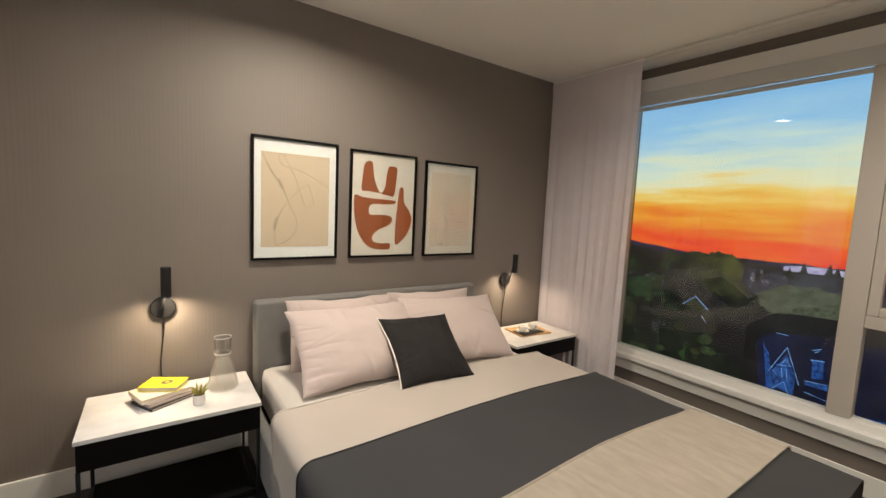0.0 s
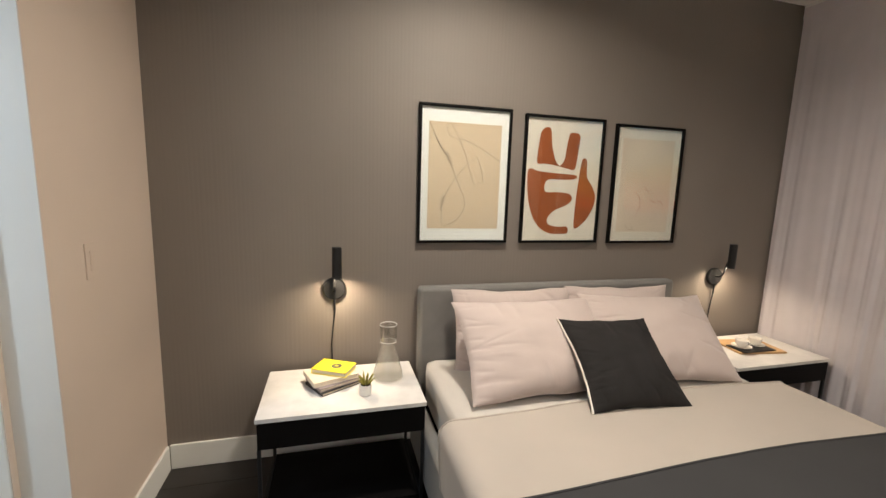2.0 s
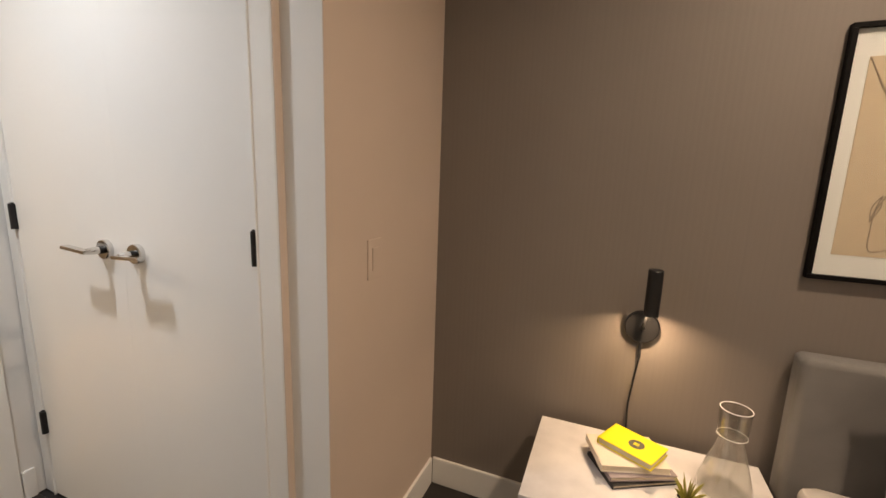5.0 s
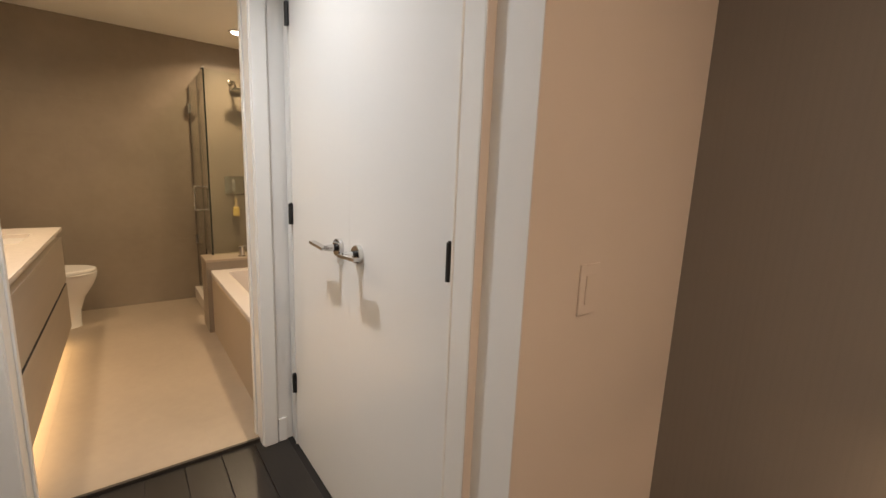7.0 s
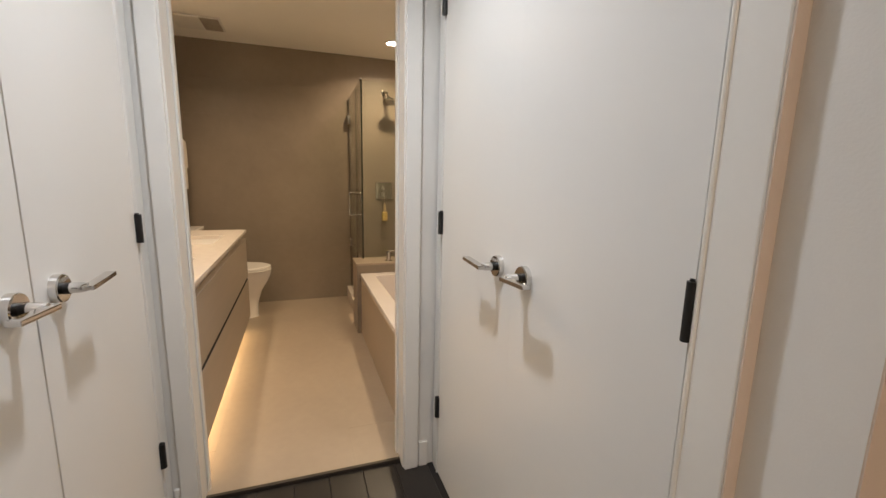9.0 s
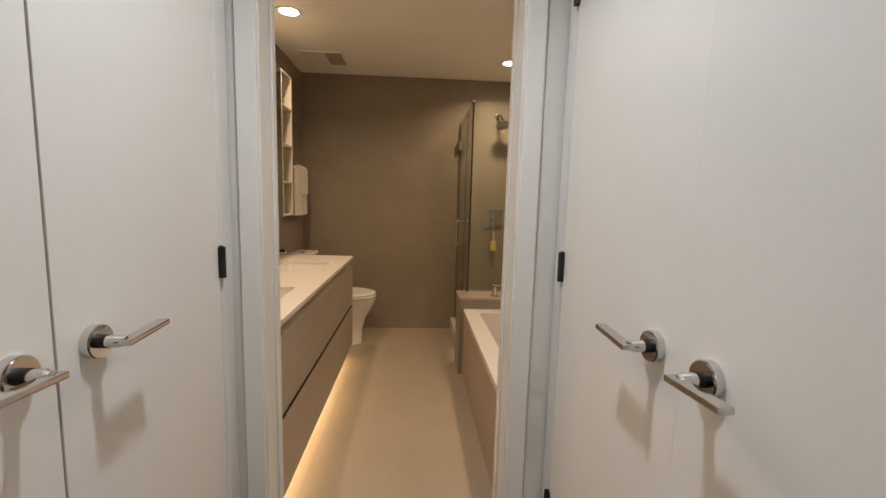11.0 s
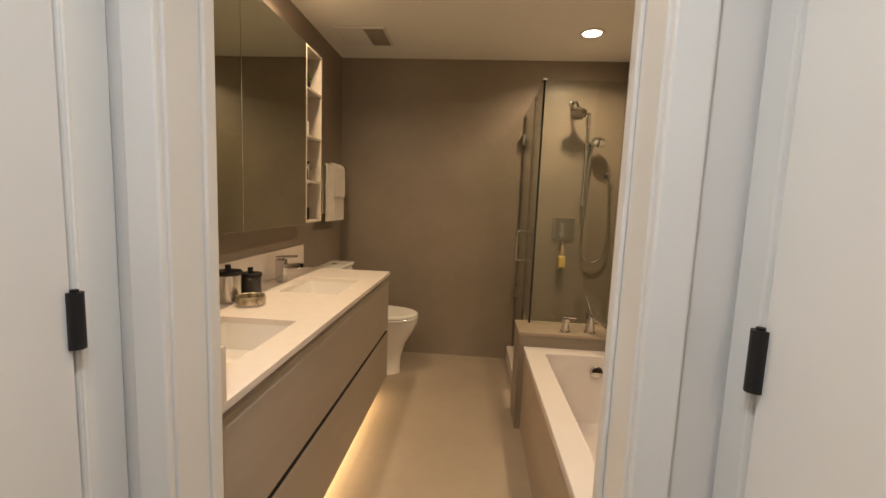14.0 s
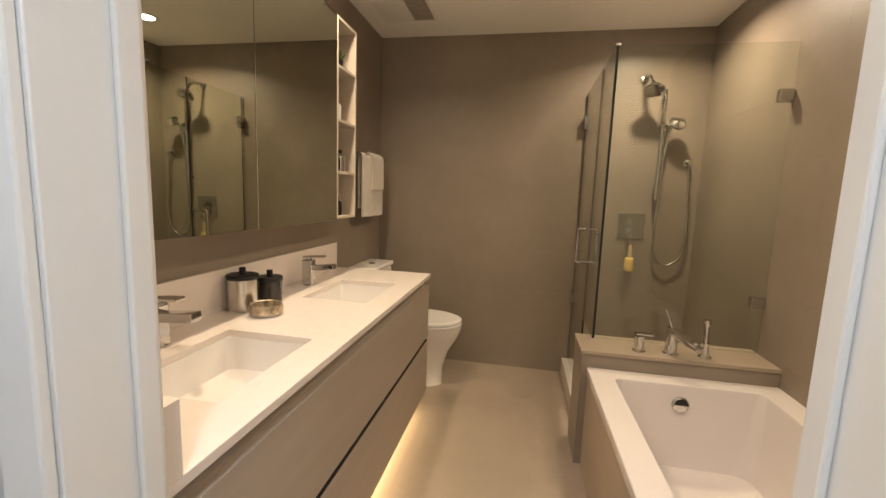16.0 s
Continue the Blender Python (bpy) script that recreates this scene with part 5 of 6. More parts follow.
part("lever", bm_tube([(-3.14, -0.411, LZ + 0.12), (-3.16, -0.425, LZ + 0.17), (-3.17, -0.44, LZ + 0.21)], [0.006, 0.005, 0.004], 10), M_CHROME, fl)

# ---- shower ----
GXP, GY, GTOP = -3.275, -0.745, 2.065
enc = thing("shower_enclosure", (-3.7, -0.5, 0.1), "clear frameless glass shower enclosure with chrome hardware", "shower enclosure")
part("return_panel", bm_box(GXP - 0.005, GXP + 0.005, GY + 0.006, BN - 0.002, LZ + 0.001, GTOP), M_SHOWER, enc, smooth=False)
part("fixed_panel", bm_box(-3.620, GXP + 0.005, GY - 0.005, GY + 0.005, LZ + 0.001, GTOP), M_SHOWER, enc, smooth=False)
door_g = part("shower_door", bm_box(END + 0.012, -3.625, GY - 0.005, GY + 0.005, 0.135, GTOP), M_SHOWER, enc, smooth=False)
M_EDGE = mat("dark_green_glass_edge", (0.012, 0.018, 0.014), 0.15, var=0.1)
part("glass_edge", bm_box(GXP + 0.0052, GXP + 0.008, GY - 0.006, GY + 0.006, LZ + 0.001, GTOP), M_EDGE, enc, "dark polished glass edge", smooth=False)
for x in (END + 0.0118, -3.6248):
    part("seal_strip", bm_box(x, x + 0.0024, GY - 0.0052, GY + 0.0052, 0.136, GTOP - 0.001), M_SHADOW, door_g, smooth=False)
for z in (1.86, 0.62):
    part("wall_hinge", bm_box(END + 0.001, END + 0.055, GY - 0.016, GY + 0.016, z - 0.045, z + 0.045, 0.003), M_STEEL, door_g, "steel glass hinge")
part("top_clip", bm_box(GXP - 0.06, GXP + 0.016, GY - 0.012, GY + 0.012, GTOP + 0.0005, GTOP + 0.012, 0.002), M_STEEL, enc, "steel corner clip")
for z in (1.83, 0.86):
    part("wall_clip", bm_box(GXP - 0.016, GXP + 0.016, BN - 0.062, BN - 0.001, z - 0.028, z + 0.028, 0.003), M_STEEL, enc, "steel wall clip")
for s in (-1, 1):
    pts = curve_pts([(-3.70, GY + s * 0.006, 1.150), (-3.70, GY + s * 0.052, 1.148), (-3.70, GY + s * 0.058, 1.12), (-3.70, GY + s * 0.058, 0.975), (-3.70, GY + s * 0.052, 0.947), (-3.70, GY + s * 0.006, 0.945)], 6)
    part("door_handle", bm_tube(pts, 0.0095, 12), M_CHROME, door_g, "chrome pull handle")
structure("shower_curb", bm_box(END, -3.3305, GY - 0.045, GY + 0.045, FZ, 0.13, 0.004), M_QUARTZ, "white stone shower curb", "curb")

sc = thing("shower_set", (END, -0.35, 1.5), "chrome shower head, rail, hand shower and valve", "shower")
WX = END
part("arm", bm_tube(curve_pts([(WX + 0.001, -0.385, 2.155), (WX + 0.06, -0.385, 2.160), (WX + 0.12, -0.378, 2.145), (WX + 0.155, -0.370, 2.105)], 8), 0.0095, 12), M_CHROME, sc)
part("flange", bm_lathe([(0.026, 0.001), (0.024, 0.010), (0.010, 0.014)], -0.385, 2.155, 24, axis="x", z0=WX), M_CHROME, sc)
b = bm_lathe([(0.0, 0.0), (0.062, 0.0), (0.066, 0.006), (0.060, 0.022), (0.020, 0.046), (0.014, 0.065), (0.0, 0.066)], 0, 0, 36)
b.transform(Matrix.Translation((WX + 0.18, -0.365, 2.035)) @ Matrix.Rotation(radians(-24), 4, "Y"))
part("shower_head", b, M_CHROME, sc)
rl = part("slide_rail", bm_tube([(WX + 0.055, -0.257, 2.075), (WX + 0.055, -0.257, 1.345)], 0.0135, 14), M_CHROME, sc)
for z in (2.02, 1.40):
    part("rail_bracket", bm_tube([(WX + 0.001, -0.257, z), (WX + 0.055, -0.257, z)], 0.013, 12), M_CHROME, rl)
part("slider", bm_box(WX + 0.035, WX + 0.085, -0.275, -0.232, 1.80, 1.845, 0.006, 2), M_CHROME, rl)
b = bm_lathe([(0.0, 0.0), (0.048, 0.0), (0.052, 0.005), (0.048, 0.016), (0.018, 0.030), (0.0, 0.032)], 0, 0, 32)
b.transform(Matrix.Translation((WX + 0.115, -0.185, 1.842)) @ Matrix.Rotation(radians(58), 4, "Y"))
hs = part("hand_shower", b, M_CHROME, sc)
part("wand", bm_tube(curve_pts([(WX + 0.092, -0.187, 1.845), (WX + 0.075, -0.215, 1.82), (WX + 0.06, -0.225, 1.74), (WX + 0.055, -0.228, 1.66)], 6), 0.0135, 12), M_CHROME, hs)
hose = curve_pts([(WX + 0.055, -0.228, 1.66), (WX + 0.05, -0.235, 1.45), (WX + 0.045, -0.240, 1.2), (WX + 0.04, -0.232, 0.98), (WX + 0.04, -0.19, 0.905), (WX + 0.04, -0.12, 0.90), (WX + 0.04, -0.055, 0.97), (WX + 0.04, -0.035, 1.15), (WX + 0.04, -0.050, 1.4), (WX + 0.045, -0.065, 1.585)], 9)
part("hose", bm_tube(hose, 0.0068, 10), M_STEEL, sc)
part("hose_outlet", bm_lathe([(0.026, 0.001), (0.024, 0.010), (0.013, 0.014), (0.013, 0.058), (0.0, 0.060)], -0.065, 1.600, 24, axis="x", z0=WX), M_CHROME, sc)
part("valve_plate", bm_box(WX + 0.001, WX + 0.010, -0.475, -0.295, 1.065, 1.245, 0.003), M_CHROME, sc)
for z in (1.185, 1.118):
    part("valve_knob", bm_lathe([(0.026, 0.010), (0.025, 0.045), (0.0, 0.047)], -0.385, z, 24, axis="x", z0=WX), M_CHROME, sc)
part("valve_lever", bm_box(WX + 0.048, WX + 0.056, -0.392, -0.378, 1.10, 1.20, 0.002), M_CHROME, sc)
sp = thing("bath_sponge", (WX + 0.05, -0.382, 0.83), "yellow long-handled bath sponge hanging from the valve", "sponge")
part("cord", bm_tube(curve_pts([(WX + 0.053, -0.385, 1.11), (WX + 0.058, -0.392, 1.06), (WX + 0.05, -0.388, 1.0)], 5), 0.002, 6), M_PAPERS, sp)
part("handle", bm_tube([(WX + 0.05, -0.386, 1.02), (WX + 0.05, -0.386, 0.93)], [0.012, 0.014], 12), mat("pale_wood_handle", (0.55, 0.42, 0.25), 0.6), sp)
part("pad", bm_box(WX + 0.03, WX + 0.07, -0.416, -0.356, 0.835, 0.935, 0.014, 3), M_SPONGE, sp)

# ---- ceiling fan grille ----
vent = thing("ceiling_vent", (-3.74, -1.95, CEIL), "white plastic ceiling fan cover with a slatted grille at one end", "vent")
part("cover_plate", bm_box(-3.890, -3.575, -2.130, -1.925, CEIL - 0.018, CEIL - 0.001, 0.006, 3), M_TRIM, vent)
# near-black sheet stands in for the shade between the slats
part("backing", bm_box(-3.880, -3.585, -1.924, -1.792, CEIL - 0.006, CEIL - 0.001), M_SHADOW, vent, smooth=False)
for b in (bm_box(-3.890, -3.575, -1.791, -1.778, CEIL - 0.018, CEIL - 0.001, 0.003), bm_box(-3.890, -3.881, -1.924, -1.792, CEIL - 0.018, CEIL - 0.001, 0.003), bm_box(-3.584, -3.575, -1.924, -1.792, CEIL - 0.018, CEIL - 0.001, 0.003)):
    part("frame_bar", b, M_TRIM, vent)
for k in range(13):
    x = -3.874 + k * 0.0225
    part("slat", bm_box(x, x + 0.008, -1.923, -1.793, CEIL - 0.016, CEIL - 0.007), M_SLAT, vent, smooth=False)

# ---- laid pieces: planks and tiles ----


def piece(name, me, at, parent, scale=(1, 1, 1)):
    ob = new(name, me)
    ob.location, ob.scale, ob.parent = at, scale, parent
    return ob


def piece_mesh(name, sx, sy, sz, bevel, material):
    return mesh_of(bm_box(0, sx, 0, sy, 0, sz, bevel, 1), name, material, False)


rng = random.Random(3)
PW, PLN = 0.145, 1.45
plank = piece_mesh("plank", PLN - 0.002, PW - 0.002, 0.012, 0.0015, M_PLANK)
rows = int((0.0 - ROOM_S) / PW) + 1
for r in range(rows):
    y1 = -0.001 - r * PW
    y0 = y1 - PW
    in_hall = y1 < PN + 0.05 and y0 > PS - 0.06
    x_start = (BW - 0.045) if in_hall else 0.002
    x = x_start - rng.random() * 0.9
    while x < ROOM_E:
        a, b = max(x, x_start), min(x + PLN, ROOM_E)
        if b - a > 0.03:
            piece("plank", plank, (a, max(y0, ROOM_S), -0.012), floor, ((b - a - 0.002) / (PLN - 0.002), 1, 1))
        x += PLN
TW, TH = 0.61, 0.305
tile_x = piece_mesh("wall_tile", TILE_T, TW - 0.0004, TH - 0.0004, 0.0, M_TILE)
tile_y = piece_mesh("wall_tile", TW - 0.0004, TILE_T, TH - 0.0004, 0.0, M_TILE)
nz = int(CEIL / TH) + 1
for k in range(nz):
    z0, off = k * TH + FZ, (k % 2) * TW / 2
    hz = min(TH, CEIL - z0) / TH
    if hz < 0.05:
        continue
    y = BS - off
    while y < BN:
        a, b = max(y, BS), min(y + TW, BN)
        if b - a > 0.01:
            piece("wall_tile", tile_x, (END - TILE_T, a, z0), wall_end, (1, (b - a) / TW, hz))
        y += TW
    for w_, y_, in ((wall_bn, BN), (wall_bs, BS - TILE_T)):
        x = END - off
        while x < BE:
            a, b = max(x, END), min(x + TW, BE)
            if b - a > 0.01:
                piece("wall_tile", tile_y, (a, y_, z0), w_, ((b - a) / TW, 1, hz))
            x += TW
FT = 0.61
ftile = piece_mesh("floor_tile", 1.22 - 0.0009, FT - 0.0009, 0.0088, 0.0, M_FTILE)
ys = [-2.265, -1.655, -1.045, -0.435]
for r, y in enumerate(ys):
    x = END - (r % 2) * 0.61
    while x < BW - 0.063:
        a, b = max(x, END), min(x + 1.22, BW - 0.063)
        y1 = min(y + FT, BN)
        if b - a > 0.01:
            piece("floor_tile", ftile, (a, y, 0.006), bath_floor, ((b - a) / 1.22, (y1 - y) / FT, 1))
        x += 1.22

# ---- the lit panorama print that stands behind the window ----


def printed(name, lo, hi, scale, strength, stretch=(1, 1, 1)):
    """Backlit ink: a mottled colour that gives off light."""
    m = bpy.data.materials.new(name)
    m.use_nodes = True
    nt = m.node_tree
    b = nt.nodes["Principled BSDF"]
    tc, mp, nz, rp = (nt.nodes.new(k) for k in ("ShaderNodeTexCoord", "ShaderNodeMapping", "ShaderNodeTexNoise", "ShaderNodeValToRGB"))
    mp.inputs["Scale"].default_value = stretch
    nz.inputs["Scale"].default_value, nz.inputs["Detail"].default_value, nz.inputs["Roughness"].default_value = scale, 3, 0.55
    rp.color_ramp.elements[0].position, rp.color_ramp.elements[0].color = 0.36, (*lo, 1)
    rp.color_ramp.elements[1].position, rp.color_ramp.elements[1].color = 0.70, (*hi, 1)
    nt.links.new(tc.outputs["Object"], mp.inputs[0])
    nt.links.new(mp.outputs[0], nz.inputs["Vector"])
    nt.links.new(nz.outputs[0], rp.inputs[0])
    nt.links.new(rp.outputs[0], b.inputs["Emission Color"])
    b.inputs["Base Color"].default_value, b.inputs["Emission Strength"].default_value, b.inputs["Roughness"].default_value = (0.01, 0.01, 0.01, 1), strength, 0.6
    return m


def sunset_print():
    m = printed("backlit_sunset_ink", (0, 0, 0), (1, 1, 1), 2.2, 1.1, (1, 0.55, 4.5))
    nt = m.node_tree
    b = nt.nodes["Principled BSDF"]
    tc, sep, mr, mad, rp = (nt.nodes.new(k) for k in ("ShaderNodeTexCoord", "ShaderNodeSeparateXYZ", "ShaderNodeMapRange", "ShaderNodeMath", "ShaderNodeValToRGB"))
    nz = next(n for n in nt.nodes if n.type == "TEX_NOISE")
    mr.inputs["From Min"].default_value, mr.inputs["From Max"].default_value = 1.0, 2.5
    mad.operation = "MULTIPLY_ADD"
    mad.inputs[1].default_value = 0.38
    sub = nt.nodes.new("ShaderNodeMath")
    sub.operation = "SUBTRACT"
    sub.inputs[1].default_value = 0.19
    stops = [(0.06, (0.72, 0.035, 0.02)), (0.15, (0.83, 0.085, 0.013)), (0.21, (0.78, 0.15, 0.018)), (0.27, (0.82, 0.27, 0.02)), (0.34, (0.84, 0.40, 0.05)), (0.40, (0.86, 0.56, 0.13)),
             (0.46, (0.80, 0.70, 0.40)), (0.54, (0.68, 0.71, 0.53)), (0.62, (0.50, 0.63, 0.63)), (0.72, (0.33, 0.53, 0.69)), (0.92, (0.22, 0.43, 0.68))]
    for i, (p, c) in enumerate(stops):
        e = rp.color_ramp.elements[i] if i < 2 else rp.color_ramp.elements.new(p)
        e.position, e.color = p, (*c, 1)
    nt.links.new(tc.outputs["Object"], sep.inputs[0])
    nt.links.new(sep.outputs["Z"], mr.inputs[0])
    nt.links.new(nz.outputs[0], mad.inputs[0])
    nt.links.new(mr.outputs[0], mad.inputs[2])
    nt.links.new(mad.outputs[0], sub.inputs[0])
    nt.links.new(sub.outputs[0], rp.inputs[0])
    nt.links.new(rp.outputs[0], b.inputs["Emission Color"])
    return m


BX = 4.06
back = structure("backdrop", bm_box(BX, BX + 0.01, ROOM_S - 0.1, 0.12, 0.0, 2.6), sunset_print(), "backlit sunset panorama print outside the window", "backdrop")
layer_no = 0


def layer(name, pts, material):
    """One printed area, a paper's depth in front of the last."""
    global layer_no
    layer_no += 1
    x = BX - 0.0003 * layer_no
    return part(name, bm_poly([(x, y, z) for y, z in pts], (0.0002, 0, 0)), material, back, smooth=False)


def ridge(y0, y1, base, amp, freq, seed, bottom, peaks=0.0):
    n = 150
    pts = []
    for i in range(n + 1):
        y = y0 + (y1 - y0) * i / n
        z = base(y) + amp * noise.noise((y * freq, seed, 0)) + 0.5 * amp * noise.noise((y * freq * 3.1, seed, 5)) + 0.3 * amp * noise.noise((y * freq * 8, seed, 9))
        if peaks:
            z += peaks * max(0, noise.noise((y * 7.0, seed, 2)) - 0.15) * 2
        pts.append((y, z))
    return pts + [(y1, bottom), (y0, bottom)]


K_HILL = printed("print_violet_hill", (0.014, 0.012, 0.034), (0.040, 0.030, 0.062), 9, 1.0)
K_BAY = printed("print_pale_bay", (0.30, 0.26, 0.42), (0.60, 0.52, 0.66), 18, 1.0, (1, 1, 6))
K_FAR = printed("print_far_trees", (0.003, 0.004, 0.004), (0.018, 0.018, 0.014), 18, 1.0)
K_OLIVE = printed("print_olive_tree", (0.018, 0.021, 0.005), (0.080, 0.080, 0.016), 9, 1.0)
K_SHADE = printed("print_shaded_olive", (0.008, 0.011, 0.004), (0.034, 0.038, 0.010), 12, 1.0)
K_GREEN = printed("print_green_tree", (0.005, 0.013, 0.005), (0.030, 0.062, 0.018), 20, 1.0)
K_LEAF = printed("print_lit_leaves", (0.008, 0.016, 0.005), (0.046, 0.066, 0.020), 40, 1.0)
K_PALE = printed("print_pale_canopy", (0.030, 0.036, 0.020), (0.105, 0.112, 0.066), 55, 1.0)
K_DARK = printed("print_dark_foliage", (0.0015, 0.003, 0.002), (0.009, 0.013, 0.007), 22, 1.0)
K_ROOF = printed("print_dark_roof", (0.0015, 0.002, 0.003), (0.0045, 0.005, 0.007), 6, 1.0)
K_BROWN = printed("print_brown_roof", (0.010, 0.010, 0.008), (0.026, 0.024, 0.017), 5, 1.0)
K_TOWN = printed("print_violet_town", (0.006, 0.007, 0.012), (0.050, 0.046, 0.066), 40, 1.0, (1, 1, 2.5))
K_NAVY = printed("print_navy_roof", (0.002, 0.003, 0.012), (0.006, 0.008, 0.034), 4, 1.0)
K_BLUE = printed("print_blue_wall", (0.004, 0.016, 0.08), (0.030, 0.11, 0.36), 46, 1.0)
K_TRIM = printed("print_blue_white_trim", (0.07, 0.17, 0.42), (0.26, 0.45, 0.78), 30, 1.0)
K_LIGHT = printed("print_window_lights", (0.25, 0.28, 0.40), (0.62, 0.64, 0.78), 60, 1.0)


def stroke(name, a, b, w, material):
    dy, dz = b[0] - a[0], b[1] - a[1]
    ln = math.hypot(dy, dz)
    ny, nz_ = -dz / ln * w / 2, dy / ln * w / 2
    layer(name, [(a[0] + ny, a[1] + nz_), (b[0] + ny, b[1] + nz_), (b[0] - ny, b[1] - nz_), (a[0] - ny, a[1] - nz_)], material)


def leafy(cy, cz, ry, rz, seed, n=96):
    """A tree crown with a ragged, many-lobed edge."""
    pts = []
    for k in range(n):
        a = 2 * math.pi * k / n
        c, s_ = math.cos(a), math.sin(a)
        r = 1 + 0.13 * noise.noise((2 * c, 2 * s_, seed)) + 0.09 * noise.noise((6 * c, 6 * s_, seed)) + 0.07 * noise.noise((17 * c, 17 * s_, seed))
        pts.append((cy + ry * c * r, cz + rz * s_ * r))
    return pts


def scatter(rng, count, ys, zs, sizes, materials, seed):
    for k in range(count):
        r_ = rng.uniform(*sizes)
        layer("printed_foliage", leafy(rng.uniform(*ys), rng.uniform(*zs), r_ * 1.25, r_ * 0.8, seed + k, 40), rng.choice(materials))


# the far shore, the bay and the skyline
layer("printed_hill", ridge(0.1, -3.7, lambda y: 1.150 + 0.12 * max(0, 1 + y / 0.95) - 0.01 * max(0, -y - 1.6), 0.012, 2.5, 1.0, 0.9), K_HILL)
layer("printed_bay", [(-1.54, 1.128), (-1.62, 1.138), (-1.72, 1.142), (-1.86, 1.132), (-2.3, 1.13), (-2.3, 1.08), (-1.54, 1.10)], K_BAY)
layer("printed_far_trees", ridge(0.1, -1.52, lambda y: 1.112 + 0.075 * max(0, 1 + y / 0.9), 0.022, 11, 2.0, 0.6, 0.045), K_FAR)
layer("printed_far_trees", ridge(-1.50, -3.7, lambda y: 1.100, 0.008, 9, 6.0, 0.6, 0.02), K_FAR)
rng = random.Random(17)
for k in range(46):
    y = -0.38 - 1.10 * (k + rng.random()) / 46
    z = 1.105 + 0.075 * max(0, 1 + y / 0.9) + rng.uniform(-0.012, 0.016)
    layer("printed_round_tree", leafy(y, z, rng.uniform(0.016, 0.036), rng.uniform(0.016, 0.030), 400.0 + k, 36), rng.choice((K_FAR, K_FAR, K_DARK)))
for y, h in ((-0.86, 0.05), (-1.31, 0.055), (-1.44, 0.085), (-1.52, 0.065), (-1.575, 0.05), (-1.645, 0.095), (-1.765, 0.10), (-1.80, 0.085), (-2.12, 0.08), (-2.2, 0.09), (-2.45, 0.06), (-2.7, 0.08)):
    w_ = 0.014 + 0.22 * h
    side = [(w_ * (1 - k / 9) * (1.0 if k % 2 else 0.72), 1.075 + h * k / 9) for k in range(9)]
    layer("printed_fir", [(y + a, z) for a, z in side] + [(y, 1.08 + h)] + [(y - a * 0.94, z) for a, z in reversed(side)], K_FAR)
layer("printed_town", ridge(-1.22, -3.0, lambda y: 1.088, 0.014, 8, 3.0, 0.85), K_TOWN)
scatter(rng, 22, (-2.6, -1.28), (1.00, 1.085), (0.012, 0.030), (K_FAR, K_DARK, K_TOWN), 520.0)
rng = random.Random(21)
for k in range(46):
    y, z = rng.choice(((-1.38, 1.055), (-1.45, 1.03), (-1.50, 1.05), (-1.42, 1.00), (-2.2, 1.05)))
    y, z, w_ = y + rng.uniform(-0.075, 0.075), z + rng.uniform(-0.04, 0.035), rng.uniform(0.003, 0.010)
    layer("printed_light", [(y, z), (y - w_, z + 0.001), (y - w_ * 0.9, z + 0.004), (y - 0.001, z + 0.005)], K_LIGHT)
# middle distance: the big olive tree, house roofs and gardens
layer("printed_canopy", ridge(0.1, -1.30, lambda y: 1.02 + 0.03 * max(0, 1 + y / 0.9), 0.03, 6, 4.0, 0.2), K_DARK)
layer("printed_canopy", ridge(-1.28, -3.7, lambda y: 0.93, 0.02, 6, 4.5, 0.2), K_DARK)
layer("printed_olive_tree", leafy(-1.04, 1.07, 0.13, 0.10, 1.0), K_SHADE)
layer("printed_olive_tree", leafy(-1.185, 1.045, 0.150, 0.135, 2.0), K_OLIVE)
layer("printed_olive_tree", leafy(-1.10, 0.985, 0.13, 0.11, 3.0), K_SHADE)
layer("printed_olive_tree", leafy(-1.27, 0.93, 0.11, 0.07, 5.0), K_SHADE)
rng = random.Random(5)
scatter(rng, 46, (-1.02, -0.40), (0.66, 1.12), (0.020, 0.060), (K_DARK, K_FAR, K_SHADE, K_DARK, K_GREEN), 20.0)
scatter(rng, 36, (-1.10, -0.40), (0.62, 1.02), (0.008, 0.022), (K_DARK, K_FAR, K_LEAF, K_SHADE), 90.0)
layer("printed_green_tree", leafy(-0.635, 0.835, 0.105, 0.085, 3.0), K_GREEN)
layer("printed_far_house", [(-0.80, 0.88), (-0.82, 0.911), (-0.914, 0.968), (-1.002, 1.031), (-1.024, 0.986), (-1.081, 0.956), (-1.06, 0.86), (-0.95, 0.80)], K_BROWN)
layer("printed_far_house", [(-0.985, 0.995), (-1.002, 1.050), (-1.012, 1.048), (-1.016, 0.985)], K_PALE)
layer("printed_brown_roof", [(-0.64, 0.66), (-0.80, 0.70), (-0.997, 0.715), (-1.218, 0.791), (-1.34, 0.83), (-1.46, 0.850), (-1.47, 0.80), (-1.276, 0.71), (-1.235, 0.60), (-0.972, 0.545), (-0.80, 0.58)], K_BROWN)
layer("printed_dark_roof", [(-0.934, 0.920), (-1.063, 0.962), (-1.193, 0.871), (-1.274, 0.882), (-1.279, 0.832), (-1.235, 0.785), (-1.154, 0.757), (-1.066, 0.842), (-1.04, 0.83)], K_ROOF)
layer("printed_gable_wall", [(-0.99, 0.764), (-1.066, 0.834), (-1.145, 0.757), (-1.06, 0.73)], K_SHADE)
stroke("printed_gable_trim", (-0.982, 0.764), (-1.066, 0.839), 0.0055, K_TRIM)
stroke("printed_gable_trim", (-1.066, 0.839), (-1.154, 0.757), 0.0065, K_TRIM)
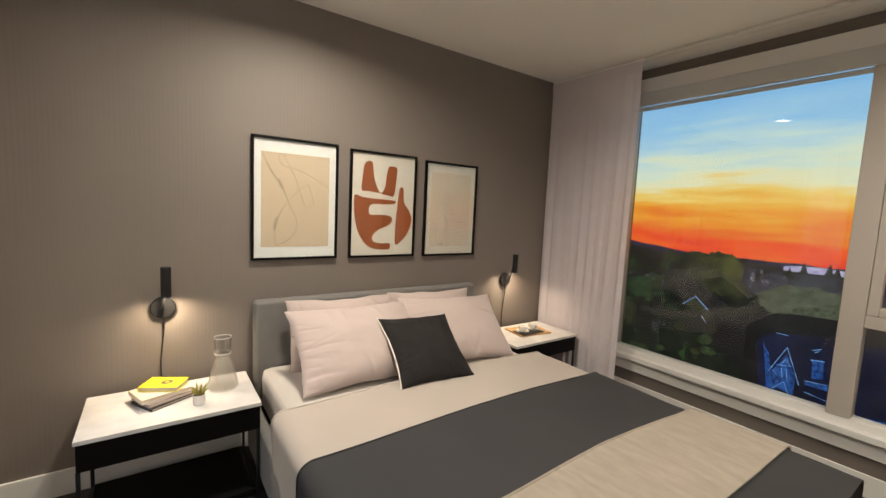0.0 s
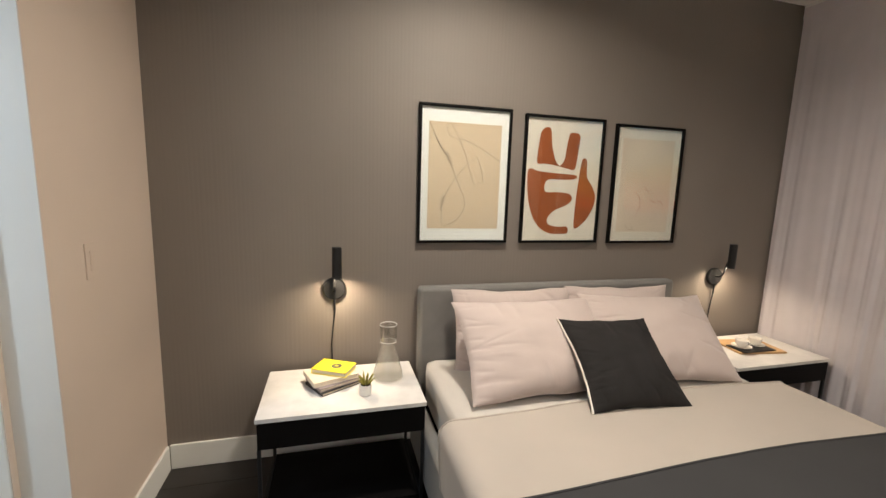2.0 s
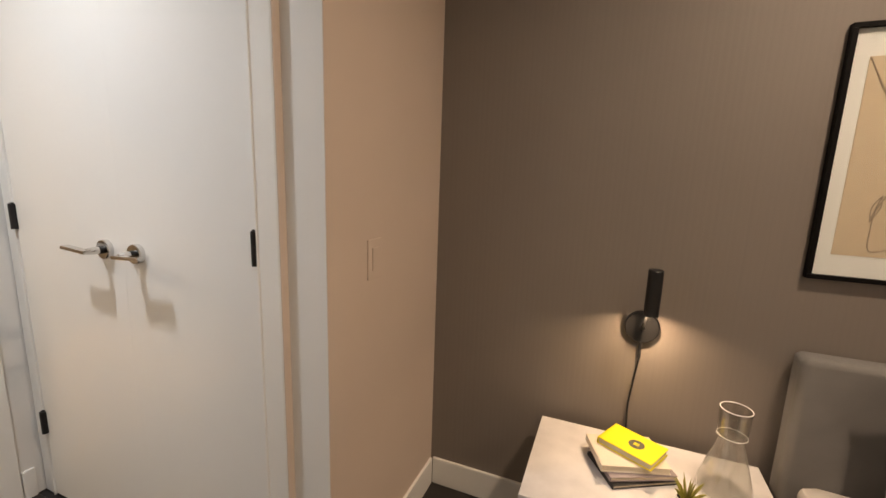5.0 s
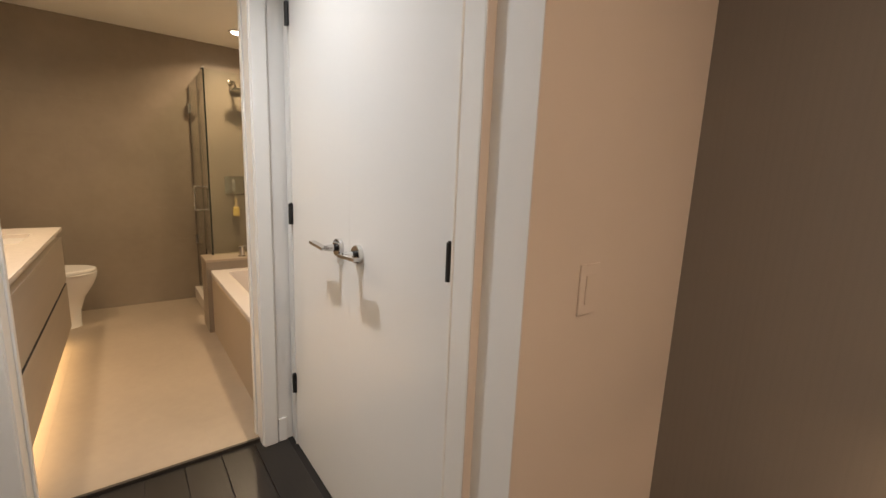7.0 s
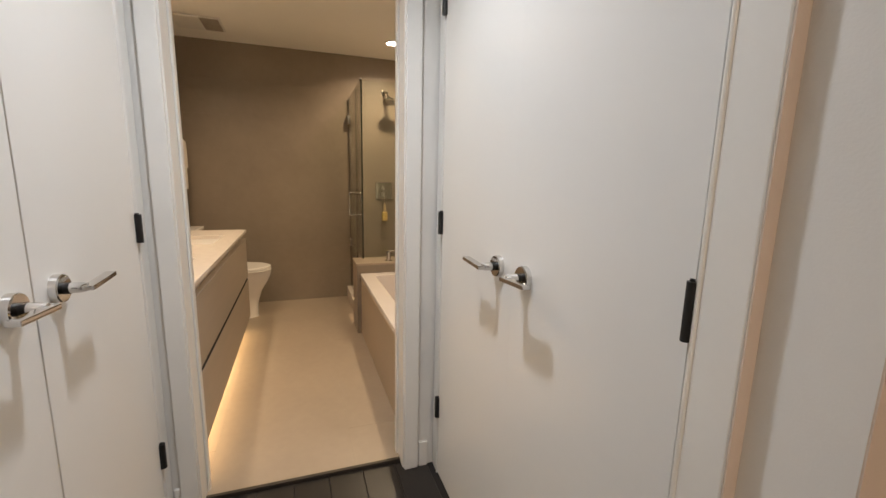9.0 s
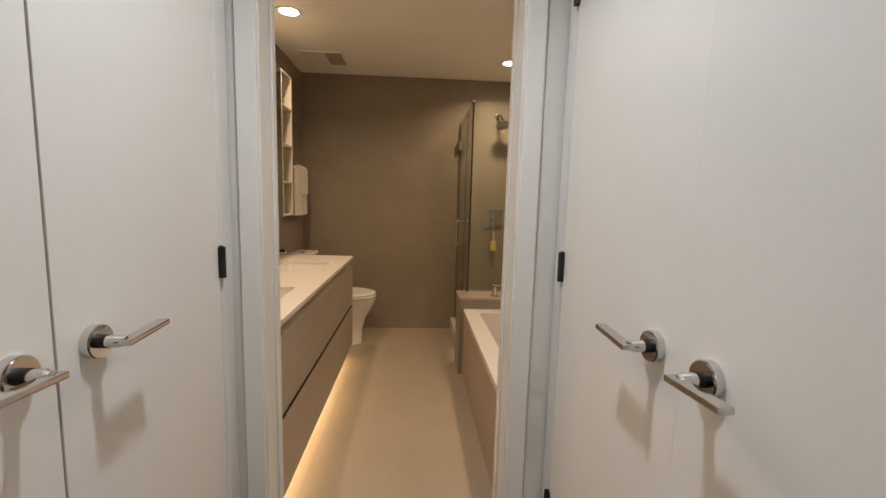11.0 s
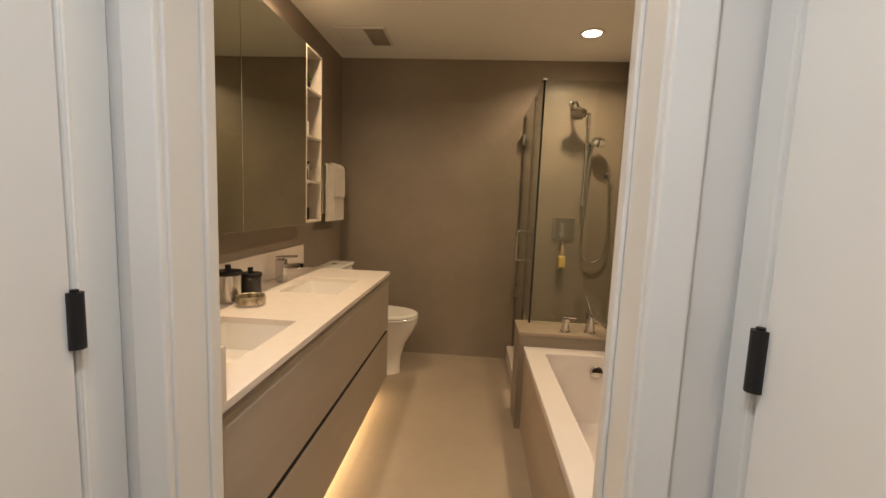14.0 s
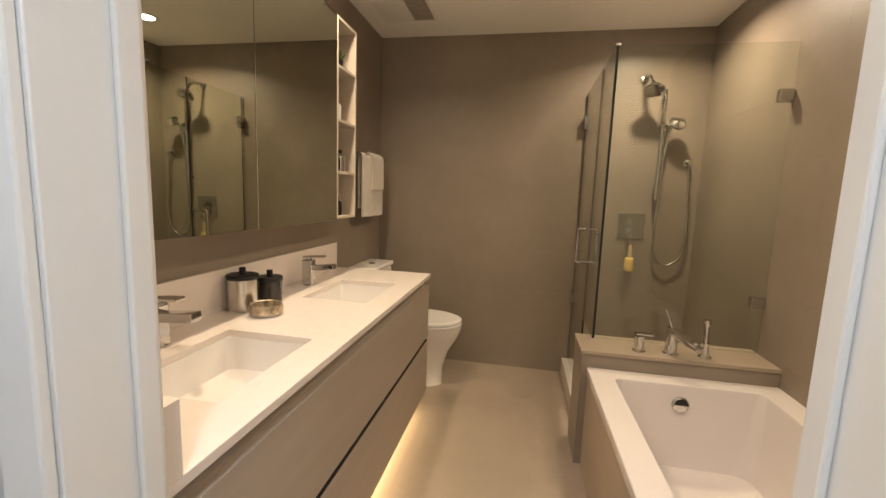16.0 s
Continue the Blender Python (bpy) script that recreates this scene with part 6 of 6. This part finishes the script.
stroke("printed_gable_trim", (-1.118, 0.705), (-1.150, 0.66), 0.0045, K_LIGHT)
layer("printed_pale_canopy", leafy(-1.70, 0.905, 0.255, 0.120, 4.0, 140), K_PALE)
layer("printed_pale_canopy", leafy(-2.25, 0.92, 0.28, 0.115, 6.0, 140), K_PALE)
for k in range(34):
    a = rng.uniform(0.15, 2.9)
    layer("printed_leaf_tuft", leafy(-1.70 - 0.20 * math.cos(a) * rng.uniform(0.2, 1), 0.895 + 0.10 * math.sin(a) * rng.uniform(0.2, 1), rng.uniform(0.012, 0.030), rng.uniform(0.008, 0.016), 700.0 + k, 28), rng.choice((K_PALE, K_PALE, K_LEAF)))
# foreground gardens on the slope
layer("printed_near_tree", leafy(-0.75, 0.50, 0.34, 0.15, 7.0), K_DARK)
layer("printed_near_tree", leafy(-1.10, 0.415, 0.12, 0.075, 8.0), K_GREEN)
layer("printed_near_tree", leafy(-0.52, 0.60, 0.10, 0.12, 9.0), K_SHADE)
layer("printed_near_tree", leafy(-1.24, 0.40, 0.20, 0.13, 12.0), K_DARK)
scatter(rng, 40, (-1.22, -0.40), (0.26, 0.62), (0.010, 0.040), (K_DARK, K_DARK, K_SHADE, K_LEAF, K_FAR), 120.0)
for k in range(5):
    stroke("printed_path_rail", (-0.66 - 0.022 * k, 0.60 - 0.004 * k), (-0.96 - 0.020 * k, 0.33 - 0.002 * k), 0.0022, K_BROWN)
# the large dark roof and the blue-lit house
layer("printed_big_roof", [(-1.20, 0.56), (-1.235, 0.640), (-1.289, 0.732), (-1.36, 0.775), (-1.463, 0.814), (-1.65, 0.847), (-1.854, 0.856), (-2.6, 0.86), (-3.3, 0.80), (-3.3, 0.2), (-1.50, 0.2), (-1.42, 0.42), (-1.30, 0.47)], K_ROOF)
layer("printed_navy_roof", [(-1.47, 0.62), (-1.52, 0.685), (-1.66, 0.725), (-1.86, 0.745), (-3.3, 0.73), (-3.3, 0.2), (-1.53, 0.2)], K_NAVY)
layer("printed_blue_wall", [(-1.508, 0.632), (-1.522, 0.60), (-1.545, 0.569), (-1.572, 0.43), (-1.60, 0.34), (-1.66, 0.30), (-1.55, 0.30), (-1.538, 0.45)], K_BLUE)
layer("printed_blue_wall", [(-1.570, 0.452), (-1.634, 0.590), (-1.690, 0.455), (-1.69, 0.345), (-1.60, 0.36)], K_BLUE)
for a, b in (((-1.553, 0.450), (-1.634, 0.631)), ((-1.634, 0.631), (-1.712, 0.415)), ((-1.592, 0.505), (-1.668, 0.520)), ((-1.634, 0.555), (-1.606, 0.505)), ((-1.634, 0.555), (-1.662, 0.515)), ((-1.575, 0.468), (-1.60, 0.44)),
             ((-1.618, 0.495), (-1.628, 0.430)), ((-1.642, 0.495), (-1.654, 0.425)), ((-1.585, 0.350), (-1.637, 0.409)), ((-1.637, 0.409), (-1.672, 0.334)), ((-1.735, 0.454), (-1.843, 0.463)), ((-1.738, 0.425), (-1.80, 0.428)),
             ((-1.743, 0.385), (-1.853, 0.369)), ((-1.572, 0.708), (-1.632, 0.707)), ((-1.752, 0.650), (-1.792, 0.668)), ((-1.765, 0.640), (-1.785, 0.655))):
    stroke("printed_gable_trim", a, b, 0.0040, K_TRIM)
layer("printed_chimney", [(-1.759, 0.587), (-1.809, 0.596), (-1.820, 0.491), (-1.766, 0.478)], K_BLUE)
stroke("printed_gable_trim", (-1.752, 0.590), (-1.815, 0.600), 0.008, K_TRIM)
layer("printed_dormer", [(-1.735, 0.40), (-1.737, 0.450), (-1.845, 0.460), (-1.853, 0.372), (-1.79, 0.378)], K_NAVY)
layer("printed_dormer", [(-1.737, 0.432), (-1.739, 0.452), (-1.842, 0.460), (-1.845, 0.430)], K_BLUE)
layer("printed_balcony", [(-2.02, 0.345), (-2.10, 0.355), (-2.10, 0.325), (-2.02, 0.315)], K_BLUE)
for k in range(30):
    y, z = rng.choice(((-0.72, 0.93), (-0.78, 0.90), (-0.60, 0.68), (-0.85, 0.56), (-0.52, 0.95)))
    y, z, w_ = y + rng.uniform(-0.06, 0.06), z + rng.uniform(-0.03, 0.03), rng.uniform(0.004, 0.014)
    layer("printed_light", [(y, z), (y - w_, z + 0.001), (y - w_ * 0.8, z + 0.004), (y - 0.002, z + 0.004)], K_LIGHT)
